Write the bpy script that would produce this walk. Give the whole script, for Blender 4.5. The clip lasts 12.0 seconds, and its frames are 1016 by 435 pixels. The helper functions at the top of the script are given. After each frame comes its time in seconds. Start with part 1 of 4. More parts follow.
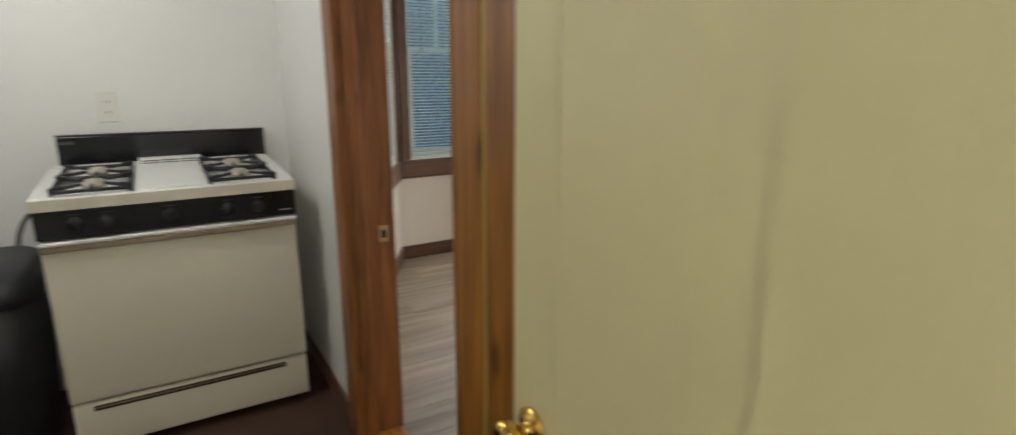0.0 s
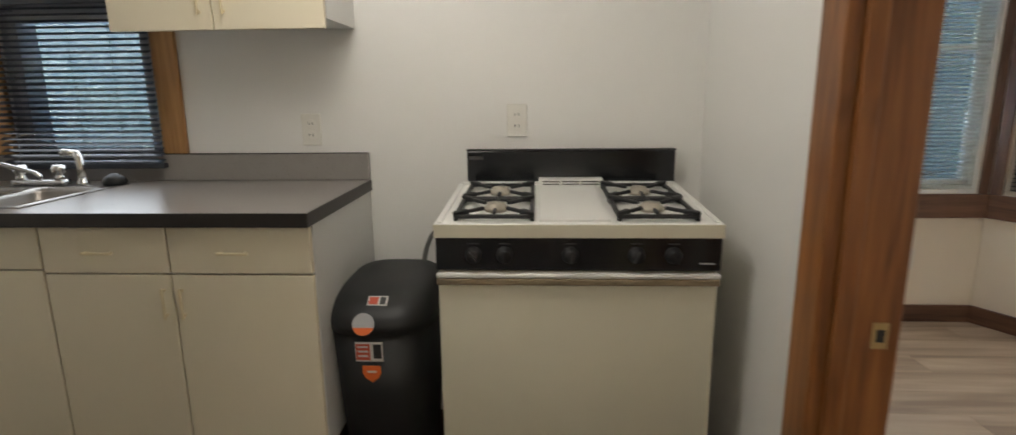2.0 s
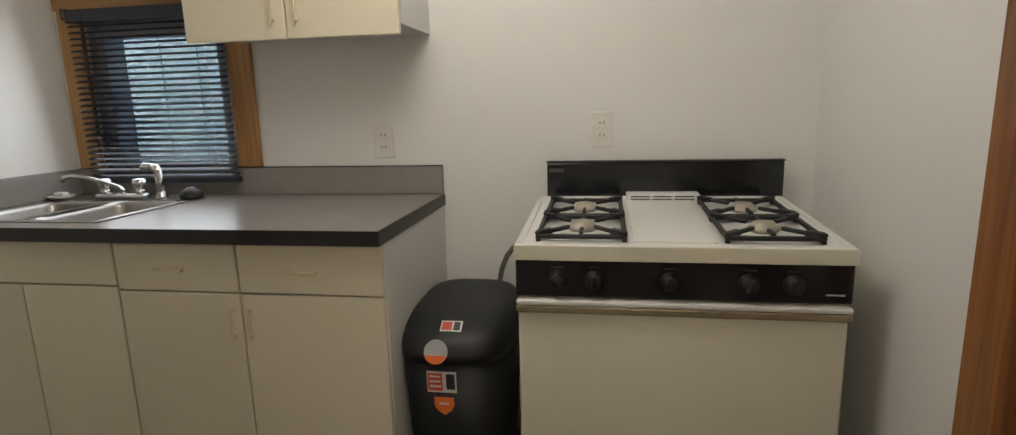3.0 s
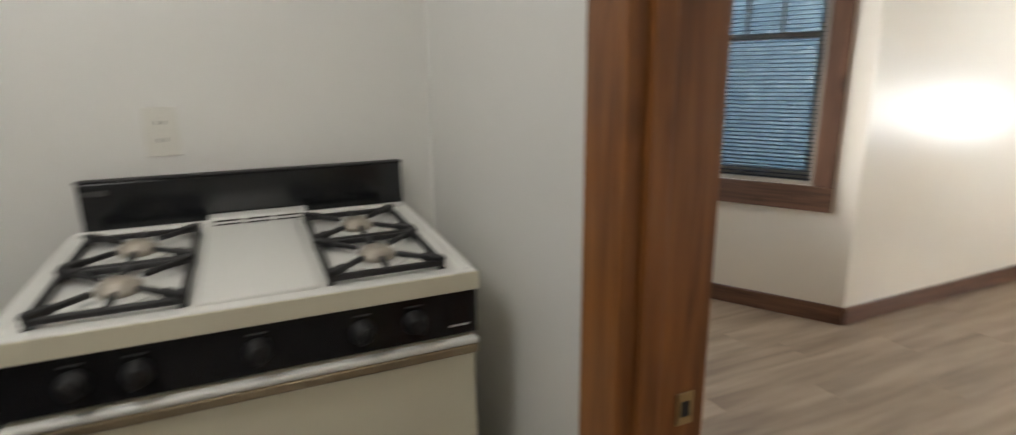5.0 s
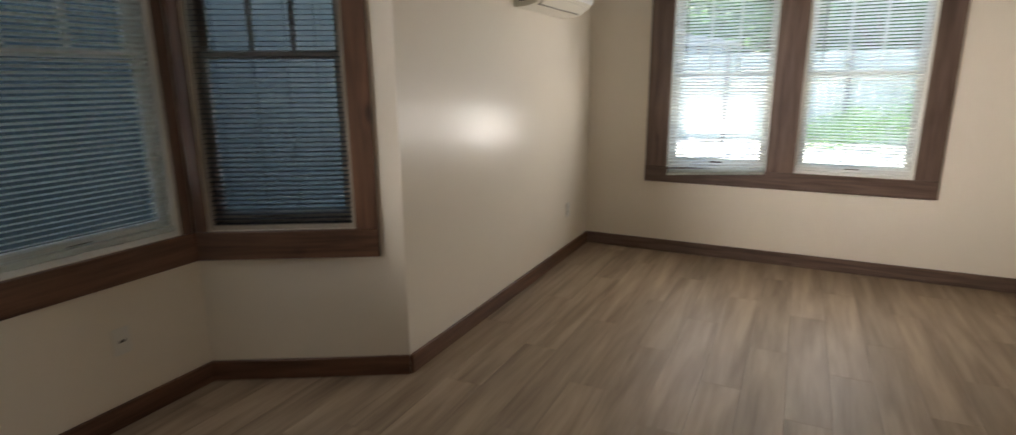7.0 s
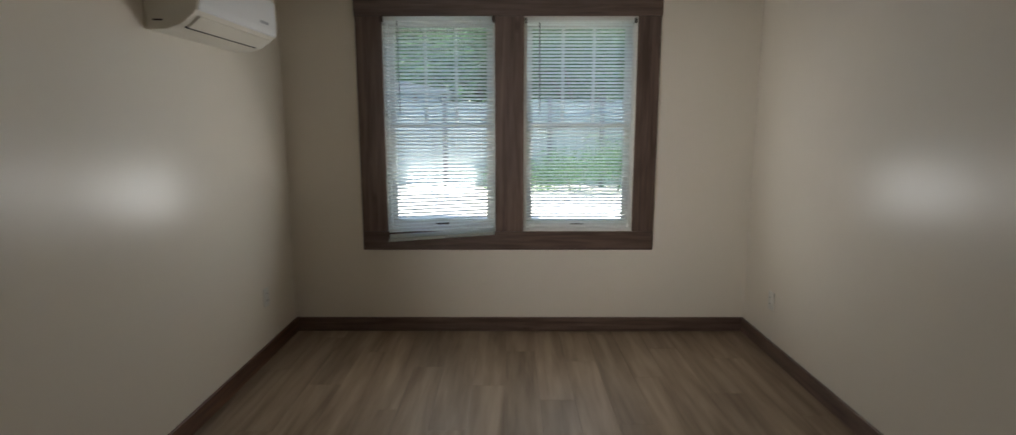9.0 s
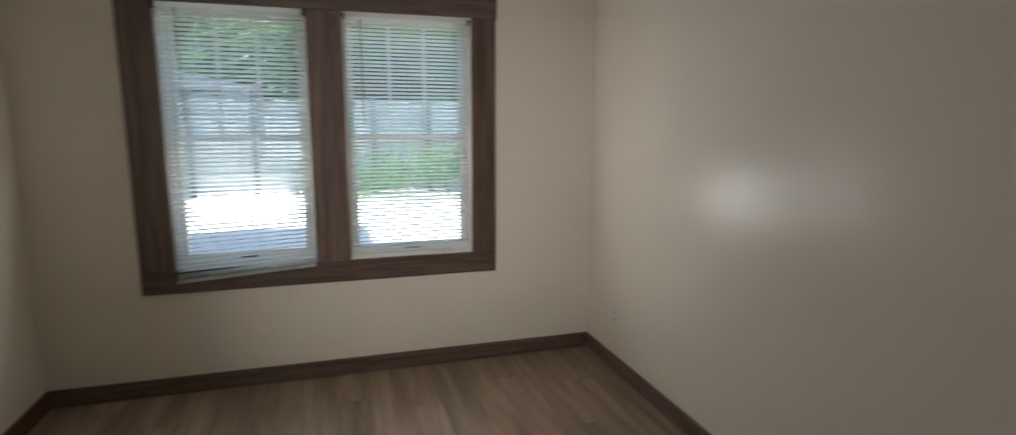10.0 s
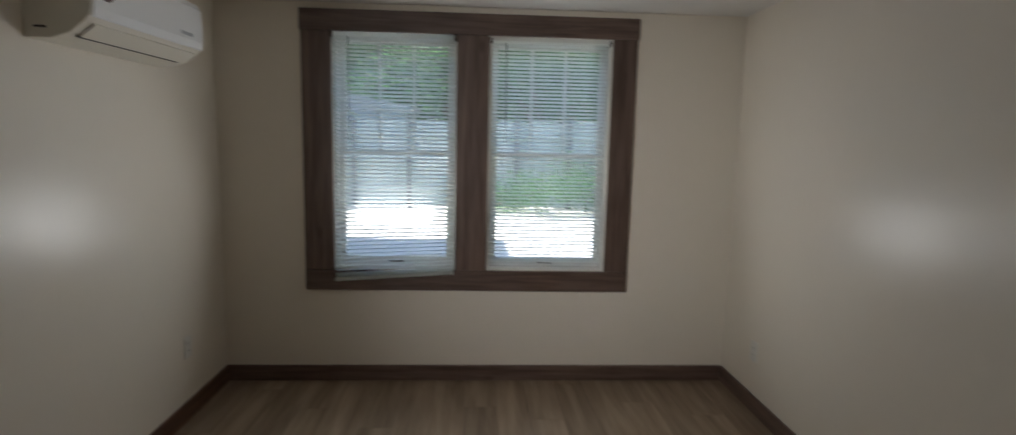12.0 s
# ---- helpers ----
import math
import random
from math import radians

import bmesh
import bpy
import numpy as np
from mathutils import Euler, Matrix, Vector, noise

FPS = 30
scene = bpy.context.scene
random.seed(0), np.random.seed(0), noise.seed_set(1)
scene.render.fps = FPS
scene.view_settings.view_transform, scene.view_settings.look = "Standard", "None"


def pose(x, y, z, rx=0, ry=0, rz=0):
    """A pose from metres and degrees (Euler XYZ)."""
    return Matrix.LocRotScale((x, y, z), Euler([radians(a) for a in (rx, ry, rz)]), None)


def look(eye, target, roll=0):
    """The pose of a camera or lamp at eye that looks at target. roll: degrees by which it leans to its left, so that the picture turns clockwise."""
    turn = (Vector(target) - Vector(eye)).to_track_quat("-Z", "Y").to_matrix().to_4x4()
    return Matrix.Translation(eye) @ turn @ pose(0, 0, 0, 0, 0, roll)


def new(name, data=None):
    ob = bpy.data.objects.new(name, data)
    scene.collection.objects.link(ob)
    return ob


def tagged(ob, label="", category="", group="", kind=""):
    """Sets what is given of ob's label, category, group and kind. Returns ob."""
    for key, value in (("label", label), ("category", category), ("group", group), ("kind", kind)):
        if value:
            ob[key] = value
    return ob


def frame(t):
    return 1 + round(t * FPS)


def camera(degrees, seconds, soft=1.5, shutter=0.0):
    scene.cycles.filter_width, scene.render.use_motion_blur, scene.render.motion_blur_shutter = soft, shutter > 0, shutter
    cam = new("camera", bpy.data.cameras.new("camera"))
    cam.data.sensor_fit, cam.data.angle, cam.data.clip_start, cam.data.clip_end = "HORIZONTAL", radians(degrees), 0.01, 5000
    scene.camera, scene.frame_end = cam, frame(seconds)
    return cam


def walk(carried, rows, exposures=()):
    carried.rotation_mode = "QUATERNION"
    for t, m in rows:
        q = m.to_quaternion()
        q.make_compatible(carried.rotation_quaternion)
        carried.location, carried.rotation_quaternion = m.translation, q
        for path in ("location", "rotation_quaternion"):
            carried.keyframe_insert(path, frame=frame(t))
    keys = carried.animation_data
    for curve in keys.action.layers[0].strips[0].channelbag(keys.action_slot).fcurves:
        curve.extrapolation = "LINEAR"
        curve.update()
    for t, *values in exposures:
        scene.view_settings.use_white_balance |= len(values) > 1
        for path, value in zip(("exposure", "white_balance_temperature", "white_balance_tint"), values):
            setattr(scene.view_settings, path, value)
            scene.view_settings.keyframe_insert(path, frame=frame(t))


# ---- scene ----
cam = camera(82.6, 12.0, soft=1.25, shutter=0.5)

PATH = [
    (0, (-0.412, -2.815, 1.334), (0.595, -1.153, 0.861), 0.1),
    (0.5, (-0.435, -2.642, 1.321), (0.226, -0.812, 0.857), -0.9),
    (1, (-0.407, -2.443, 1.300), (-0.096, -0.521, 0.841), -1.0),
    (1.5, (-0.429, -2.281, 1.302), (-0.322, -0.333, 0.863), -0.1),
    (2, (-0.493, -2.112, 1.308), (-0.591, -0.159, 0.889), -0.6),
    (2.5, (-0.536, -2.008, 1.303), (-0.806, -0.064, 0.919), -1.4),
    (2.7, (-0.556, -1.979, 1.296), (-0.884, -0.045, 0.922), -1.5),
    (4.3, (-0.439, -1.785, 1.318), (-0.500, 0.149, 0.812), -0.2),
    (4.5, (-0.394, -1.722, 1.333), (-0.269, 0.202, 0.801), -0.2),
    (4.7, (-0.443, -1.695, 1.34), (0.003, 0.188, 0.837), 0.4),
    (5, (-0.379, -1.606, 1.332), (0.414, 0.168, 0.858), -0.7),
    (5.2, (-0.339, -1.565, 1.325), (0.664, 0.098, 0.848), -1.3),
    (5.5, (-0.259, -1.484, 1.306), (0.987, 0.01, 0.84), -1.1),
    (6, (-0.082, -1.413, 1.37), (1.365, -0.118, 0.891), -1.0),
    (6.2, (0.022, -1.362, 1.379), (1.521, -0.124, 0.909), -1.2),
    (6.4, (0.066, -1.345, 1.391), (1.632, -0.172, 0.91), -0.9),
    (6.5, (0.1, -1.348, 1.39), (1.694, -0.2, 0.913), -0.7),
    (6.8, (0.248, -1.339, 1.417), (1.921, -0.347, 0.935), -0.3),
    (7, (0.341, -1.293, 1.414), (2.079, -0.42, 0.947), -0.5),
    (7.5, (0.574, -1.195, 1.433), (2.438, -0.612, 1.0), -1.5),
    (7.7, (0.64, -1.174, 1.426), (2.533, -0.691, 0.998), -1.8),
    (9.3, (1.312, -1.200, 1.470), (3.282, -1.310, 1.144), 0.5),
    (9.5, (1.407, -1.267, 1.505), (3.367, -1.471, 1.166), 0.7),
    (10, (1.595, -1.195, 1.532), (3.482, -1.772, 1.202), 0.2),
    (10.5, (1.692, -1.180, 1.479), (3.485, -2.008, 1.163), -0.3),
    (11, (1.449, -1.249, 1.459), (3.255, -2.045, 1.135), -0.5),
    (11.5, (1.470, -1.195, 1.567), (3.375, -1.681, 1.199), 1.1),
    (12, (1.546, -1.217, 1.524), (3.525, -1.328, 1.258), 1.3),
]
EXPOSURES = [
    (0, 3.9, 6150, 8), (1.0, 4.0, 6250, 9), (1.5, 3.9, 6400, 10), (2.7, 3.6, 6800, 12), (4.3, 3.85, 6350, 10), (5.0, 3.6, 6300, 10),
    (5.5, 3.15, 6450, 11), (6.0, 2.85, 6450, 11), (6.5, 2.6, 6600, 12), (7.0, 2.35, 6950, 13), (7.7, 1.65, 7100, 14),
    (9.3, 1.4, 6350, 9), (10.0, 1.6, 6450, 10), (10.5, 1.7, 6500, 9), (11.0, 1.85, 6450, 9), (11.5, 1.45, 6400, 9), (12, 1.22, 6250, 10),
]
walk(cam, [(t, look(eye, target, roll)) for t, eye, target, roll in PATH], EXPOSURES)

# ---- plan (metres) ----
FK = 0.06                     # kitchen floor level
CEIL = 2.29
PX0, PX1 = 0.10, 0.23         # partition between kitchen and front room
KW = -2.58                    # kitchen west wall
KS = -2.90                    # kitchen south wall (entry door)
CY, DX, EY = 0.312, 5.077, -2.83   # front room: north, east and south walls
AY = 1.140                    # bay, outer wall
BAY = [(0.595, CY), (1.062, AY), (1.985, AY), (2.452, CY)]
DOOR_N, DOOR_S, DOOR_H = -0.966, -1.79, 2.03

# ---- light ----
world = bpy.data.worlds.new("sky")
scene.world = world
world.use_nodes = True
wn = world.node_tree.nodes
sky = wn.new("ShaderNodeTexSky")
sky.sky_type, sky.sun_disc = "NISHITA", False
sky.sun_elevation, sky.sun_rotation = radians(50), radians(6)
wn["Background"].inputs[1].default_value = 0.15
world.node_tree.links.new(sky.outputs[0], wn["Background"].inputs[0])


def lamp(name, kind, energy, color, m, **kw):
    d = bpy.data.lights.new(name, kind)
    d.energy, d.color = energy, color
    if kind == "SUN":
        d.angle = radians(0.5)
    if kind == "AREA":
        d.shape, d.size, d.size_y = "RECTANGLE", kw["w"], kw["h"]
        d.spread = radians(kw.get("spread", 180))
    if kind == "POINT":
        d.shadow_soft_size = kw["r"]
    ob = new(name, d)
    ob.matrix_world = m
    return ob


def compass(elev, rot):
    """The way towards a sky sun of that elevation and rotation."""
    return Vector((math.sin(rot) * math.cos(elev), math.cos(rot) * math.cos(elev), math.sin(elev)))


to_sun = compass(radians(50), radians(6))
lamp("sun", "SUN", 5.0, (1.0, 0.95, 0.88), look(to_sun * 30, (0, 0, 0)))
# area lamps added at the window openings, for the daylight entering there
lamp("daylight_east_a", "AREA", 1.75, (1.0, 0.985, 0.97), look((5.035, -0.726, 1.00), (4.035, -0.726, 1.35)), w=0.44, h=0.34)
lamp("daylight_east_b", "AREA", 1.75, (1.0, 0.985, 0.97), look((5.035, -1.653, 1.00), (4.035, -1.653, 1.35)), w=0.44, h=0.34)
lamp("daylight_bay", "AREA", 0.45, (0.94, 0.97, 1.0), look((1.54, 0.97, 1.44), (1.54, -0.21, 0.4)), w=0.72, h=0.36, spread=130)
# narrow fill by the west bay window, added to brighten the east wall
lamp("east_wall_fill", "AREA", 1.25, (1.0, 0.98, 0.96), look((0.90, 0.66, 1.44), (5.08, -1.85, 1.10)), w=0.56, h=1.3, spread=42)
lamp("daylight_sink", "AREA", 0.19, (0.86, 0.93, 1.0), look((-2.17, -0.085, 1.36), (-2.17, -2.0, 1.1)), w=0.55, h=0.55)
lamp("kitchen_bulb", "POINT", 1.45, (1.0, 0.965, 0.89), pose(-0.95, -0.92, 2.10), r=0.28)
# unseen hall lamp, added to brighten the open entry door
lamp("hall_fill", "POINT", 1.8, (1.0, 0.94, 0.82), pose(-0.5, -4.1, 2.08), r=0.10)

# ---- materials ----


def mat(name, color, rough=0.5, metal=0.0, spread=0.0, scale=6.0, bump=0.0, bump_scale=60.0, coat=0.0, random=0.0, spec=0.5):
    """Principled surface, its colour uneven at two sizes and between pieces, with fine relief."""
    m = bpy.data.materials.new(name)
    m.use_nodes = True
    nt = m.node_tree
    b = nt.nodes["Principled BSDF"]
    b.inputs["Base Color"].default_value = (*color, 1)
    b.inputs["Roughness"].default_value = rough
    b.inputs["Metallic"].default_value = metal
    b.inputs["Coat Weight"].default_value = coat
    b.inputs["Specular IOR Level"].default_value = spec
    tc = nt.nodes.new("ShaderNodeTexCoord")
    if spread or random:
        n1 = nt.nodes.new("ShaderNodeTexNoise")
        n1.inputs["Scale"].default_value, n1.inputs["Detail"].default_value = scale, 3
        n2 = nt.nodes.new("ShaderNodeTexNoise")
        n2.inputs["Scale"].default_value = scale / 6
        for n in (n1, n2):
            nt.links.new(tc.outputs["Object"], n.inputs["Vector"])
        add = nt.nodes.new("ShaderNodeMath")
        nt.links.new(n1.outputs[0], add.inputs[0])
        nt.links.new(n2.outputs[0], add.inputs[1])
        rng = nt.nodes.new("ShaderNodeMapRange")
        rng.inputs[1].default_value, rng.inputs[2].default_value = 0.45, 1.55
        rng.inputs[3].default_value, rng.inputs[4].default_value = 1 - spread, 1 + spread
        nt.links.new(add.outputs[0], rng.inputs[0])
        info = nt.nodes.new("ShaderNodeObjectInfo")
        rr = nt.nodes.new("ShaderNodeMapRange")
        rr.inputs[3].default_value, rr.inputs[4].default_value = 1 - random, 1 + random
        nt.links.new(info.outputs["Random"], rr.inputs[0])
        mul = nt.nodes.new("ShaderNodeMath")
        mul.operation = "MULTIPLY"
        nt.links.new(rng.outputs[0], mul.inputs[0])
        nt.links.new(rr.outputs[0], mul.inputs[1])
        vm = nt.nodes.new("ShaderNodeVectorMath")
        vm.operation = "SCALE"
        vm.inputs[0].default_value = color
        nt.links.new(mul.outputs[0], vm.inputs["Scale"])
        nt.links.new(vm.outputs[0], b.inputs["Base Color"])
        r2 = nt.nodes.new("ShaderNodeMapRange")
        r2.inputs[1].default_value, r2.inputs[2].default_value = 0.15, 0.85
        r2.inputs[3].default_value, r2.inputs[4].default_value = rough * 0.96, min(1, rough * 1.04)
        nt.links.new(n1.outputs[0], r2.inputs[0])
        nt.links.new(r2.outputs[0], b.inputs["Roughness"])
    if bump:
        nb = nt.nodes.new("ShaderNodeTexNoise")
        nb.inputs["Scale"].default_value, nb.inputs["Detail"].default_value = bump_scale, 4
        nt.links.new(tc.outputs["Object"], nb.inputs["Vector"])
        bp = nt.nodes.new("ShaderNodeBump")
        bp.inputs["Strength"].default_value, bp.inputs["Distance"].default_value = bump, 0.004
        nt.links.new(nb.outputs[0], bp.inputs["Height"])
        nt.links.new(bp.outputs[0], b.inputs["Normal"])
    return m


def wood(name, dark, light, axis, rough=0.4, grain=14.0, knots=0.0, random=0.12, stretch=14.0):
    """Wood with grain along the axis, drifting from piece to piece."""
    m = bpy.data.materials.new(name)
    m.use_nodes = True
    nt = m.node_tree
    b = nt.nodes["Principled BSDF"]
    b.inputs["Roughness"].default_value = rough
    tc = nt.nodes.new("ShaderNodeTexCoord")
    info = nt.nodes.new("ShaderNodeObjectInfo")
    shift = nt.nodes.new("ShaderNodeVectorMath")
    shift.operation = "SCALE"
    shift.inputs[0].default_value = (37.0, 53.0, 71.0)
    nt.links.new(info.outputs["Random"], shift.inputs["Scale"])
    off = nt.nodes.new("ShaderNodeVectorMath")
    nt.links.new(tc.outputs["Object"], off.inputs[0])
    nt.links.new(shift.outputs[0], off.inputs[1])
    mp = nt.nodes.new("ShaderNodeMapping")
    sc = [stretch, stretch, stretch]
    sc[axis] = 1.0
    mp.inputs["Scale"].default_value = sc
    nt.links.new(off.outputs[0], mp.inputs["Vector"])
    n1 = nt.nodes.new("ShaderNodeTexNoise")
    n1.inputs["Scale"].default_value, n1.inputs["Detail"].default_value, n1.inputs["Distortion"].default_value = grain / 8, 8, 0.6
    nt.links.new(mp.outputs[0], n1.inputs["Vector"])
    n2 = nt.nodes.new("ShaderNodeTexNoise")
    n2.inputs["Scale"].default_value, n2.inputs["Detail"].default_value = grain / 3.0, 5
    nt.links.new(mp.outputs[0], n2.inputs["Vector"])
    mixn = nt.nodes.new("ShaderNodeMath")
    mixn.operation = "MULTIPLY_ADD"
    mixn.inputs[1].default_value = 0.45
    nt.links.new(n2.outputs[0], mixn.inputs[0])
    nt.links.new(n1.outputs[0], mixn.inputs[2])
    ramp = nt.nodes.new("ShaderNodeValToRGB")
    ramp.color_ramp.elements[0].position, ramp.color_ramp.elements[0].color = 0.52, (*dark, 1)
    ramp.color_ramp.elements[1].position, ramp.color_ramp.elements[1].color = 0.92, (*light, 1)
    nt.links.new(mixn.outputs[0], ramp.inputs[0])
    out = ramp.outputs[0]
    if knots:
        vo = nt.nodes.new("ShaderNodeTexVoronoi")
        vo.inputs["Scale"].default_value = 1.0
        mk = nt.nodes.new("ShaderNodeMapping")
        ks = [6.0, 6.0, 6.0]
        ks[axis] = 2.6
        mk.inputs["Scale"].default_value = ks
        nt.links.new(off.outputs[0], mk.inputs["Vector"])
        nt.links.new(mk.outputs[0], vo.inputs["Vector"])
        kr = nt.nodes.new("ShaderNodeMapRange")
        kr.inputs[1].default_value, kr.inputs[2].default_value = 0.06, 0.15
        kr.inputs[3].default_value, kr.inputs[4].default_value = knots, 0.0
        nt.links.new(vo.outputs["Distance"], kr.inputs[0])
        km = nt.nodes.new("ShaderNodeMix")
        km.data_type = "RGBA"
        km.inputs[7].default_value = (dark[0] * 0.35, dark[1] * 0.3, dark[2] * 0.3, 1)
        nt.links.new(kr.outputs[0], km.inputs[0])
        nt.links.new(out, km.inputs[6])
        out = km.outputs[2]
    rr = nt.nodes.new("ShaderNodeMapRange")
    rr.inputs[3].default_value, rr.inputs[4].default_value = 1 - random, 1 + random
    nt.links.new(info.outputs["Random"], rr.inputs[0])
    vm = nt.nodes.new("ShaderNodeVectorMath")
    vm.operation = "SCALE"
    nt.links.new(out, vm.inputs[0])
    nt.links.new(rr.outputs[0], vm.inputs["Scale"])
    nt.links.new(vm.outputs[0], b.inputs["Base Color"])
    bp = nt.nodes.new("ShaderNodeBump")
    bp.inputs["Strength"].default_value, bp.inputs["Distance"].default_value = 0.12, 0.002
    nt.links.new(n2.outputs[0], bp.inputs["Height"])
    nt.links.new(bp.outputs[0], b.inputs["Normal"])
    return m


def glass(name, rough=0.0, color=(1, 1, 1)):
    m = bpy.data.materials.new(name)
    m.use_nodes = True
    b = m.node_tree.nodes["Principled BSDF"]
    b.inputs["Transmission Weight"].default_value, b.inputs["Roughness"].default_value = 1.0, rough
    b.inputs["IOR"].default_value = 1.02
    b.inputs["Base Color"].default_value = (*color, 1)
    return m


M_KWALL = mat("kitchen_paint", (0.80, 0.79, 0.76), 0.42, spread=0.012, scale=16, bump=0.10, bump_scale=90)
M_LWALL = mat("front_room_paint", (0.82, 0.755, 0.65), 0.29, spread=0.012, scale=16, bump=0.05, bump_scale=45, spec=0.32)
M_CEIL = mat("ceiling_paint", (0.78, 0.76, 0.72), 0.8, spread=0.03, bump=0.15)
M_TRIM_X = wood("stained_pine_x", (0.074, 0.034, 0.020), (0.190, 0.092, 0.053), 0, 0.38, knots=0.8)
M_TRIM_Z = wood("stained_pine_z", (0.074, 0.034, 0.020), (0.190, 0.092, 0.053), 2, 0.38, knots=0.8)
# the same brown pine with the veiling glare of the east windows mixed in
M_HAZED_X = wood("hazed_pine_x", (0.080, 0.050, 0.038), (0.185, 0.122, 0.096), 0, 0.38, knots=0.6)
M_HAZED_Z = wood("hazed_pine_z", (0.080, 0.050, 0.038), (0.185, 0.122, 0.096), 2, 0.38, knots=0.6)
M_JAMB_Z = wood("red_brown_pine_z", (0.125, 0.042, 0.011), (0.37, 0.142, 0.038), 2, 0.36, knots=0.75)
M_CASE_Z = wood("amber_pine_z", (0.185, 0.064, 0.007), (0.46, 0.195, 0.027), 2, 0.36, knots=0.75)
M_CASE_X = wood("amber_pine_x", (0.185, 0.064, 0.007), (0.46, 0.195, 0.027), 0, 0.36, knots=0.75)
M_CASE_Y = wood("amber_pine_y", (0.185, 0.064, 0.007), (0.46, 0.195, 0.027), 1, 0.36, knots=0.75)
M_KCASE_Z = wood("honey_pine_z", (0.30, 0.14, 0.045), (0.52, 0.29, 0.11), 2, 0.45, knots=0.6)
M_KCASE_X = wood("honey_pine_x", (0.30, 0.14, 0.045), (0.52, 0.29, 0.11), 0, 0.45, knots=0.6)
M_PLANK = wood("grey_oak_laminate", (0.205, 0.146, 0.099), (0.395, 0.298, 0.208), 0, 0.50, grain=8, random=0.08, stretch=10)
M_JOINT = mat("floor_joint", (0.205, 0.152, 0.106), 0.8)
M_KFLOOR = mat("dark_vinyl", (0.060, 0.030, 0.020), 0.45, spread=0.35, scale=9, bump=0.1)
M_SASH = mat("white_vinyl", (0.78, 0.78, 0.75), 0.4, spread=0.03)
M_SASH_GREY = mat("grey_sash_paint", (0.30, 0.32, 0.33), 0.45, spread=0.05)
# pale sash and frame behind the black blind, their shade put into the colour
M_SASH_SHADED = mat("shaded_sash", (0.24, 0.22, 0.20), 0.45, spread=0.05)
M_FRAME_SHADED = mat("shaded_frame", (0.40, 0.35, 0.29), 0.45, spread=0.05)
M_GLASS = glass("clear_glass")
M_SLAT_W = mat("white_slat", (0.88, 0.88, 0.85), 0.45, spread=0.02, random=0.03)
nt = M_SLAT_W.node_tree
tr, mx = nt.nodes.new("ShaderNodeBsdfTranslucent"), nt.nodes.new("ShaderNodeMixShader")
tr.inputs[0].default_value, mx.inputs[0].default_value = (0.91, 0.94, 0.915, 1), 0.80
nt.links.new(nt.nodes["Principled BSDF"].outputs[0], mx.inputs[1])
nt.links.new(tr.outputs[0], mx.inputs[2])
nt.links.new(mx.outputs[0], nt.nodes["Material Output"].inputs[0])
M_SLAT_B = mat("black_slat", (0.022, 0.026, 0.036), 0.32, random=0.10, spread=0.05)
M_CORD = mat("cord_white", (0.7, 0.7, 0.66), 0.7)
M_WAND = mat("wand_grey", (0.16, 0.17, 0.16), 0.3)
M_BRACKET = mat("bracket_bronze", (0.06, 0.04, 0.03), 0.5)
M_CREAM = mat("cream_laminate", (0.76, 0.69, 0.53), 0.45, spread=0.025, scale=3, random=0.015)
M_PULL = mat("handle_cream_gold", (0.72, 0.62, 0.40), 0.30, spread=0.05, scale=30)
M_CABSIDE = mat("white_laminate", (0.70, 0.70, 0.68), 0.42, spread=0.03, scale=3)
M_TOE = mat("toe_kick_brown", (0.05, 0.025, 0.016), 0.6, spread=0.2)
M_CTR = mat("grey_laminate", (0.27, 0.25, 0.235), 0.28, spread=0.06, scale=160, bump=0.03, bump_scale=400)
M_CTREDGE = mat("black_edge", (0.018, 0.014, 0.012), 0.4, spread=0.1)
M_STEEL = mat("brushed_steel", (0.38, 0.36, 0.335), 0.30, metal=1.0, spread=0.08, scale=30)
M_CHROME = mat("chrome", (0.62, 0.62, 0.61), 0.20, metal=1.0)
M_BRASS = mat("polished_brass", (0.72, 0.47, 0.13), 0.16, metal=1.0, spread=0.06)
M_AGED = mat("aged_brass", (0.28, 0.19, 0.09), 0.38, metal=1.0, spread=0.25, scale=40)
M_STRIP = mat("dull_brassy_strip", (0.34, 0.28, 0.19), 0.42, metal=0.7, spread=0.35, scale=22)
M_STRIKE = mat("worn_brass", (0.55, 0.42, 0.22), 0.4, metal=1.0, spread=0.15, scale=60)
M_ENAMEL = mat("white_enamel", (0.78, 0.78, 0.75), 0.30, spread=0.02, coat=0.1)
M_ALMOND = mat("almond_enamel", (0.73, 0.695, 0.555), 0.34, spread=0.02, coat=0.05)
M_BLKGLASS = mat("black_panel", (0.010, 0.011, 0.013), 0.16, spread=0.1)
M_IRON = mat("cast_iron", (0.014, 0.014, 0.015), 0.55, spread=0.25, scale=40, bump=0.2, bump_scale=200)
M_ALU = mat("burner_metal", (0.42, 0.38, 0.32), 0.50, metal=0.5, spread=0.3, scale=50)
M_KNOB = mat("black_knob", (0.010, 0.010, 0.011), 0.5)
M_INK = mat("panel_print", (0.06, 0.06, 0.06), 0.5)
M_INKLT = mat("panel_print_light", (0.45, 0.45, 0.44), 0.5)
M_BIN = mat("black_plastic", (0.012, 0.013, 0.014), 0.48, spread=0.12, scale=20, bump=0.06, bump_scale=300)
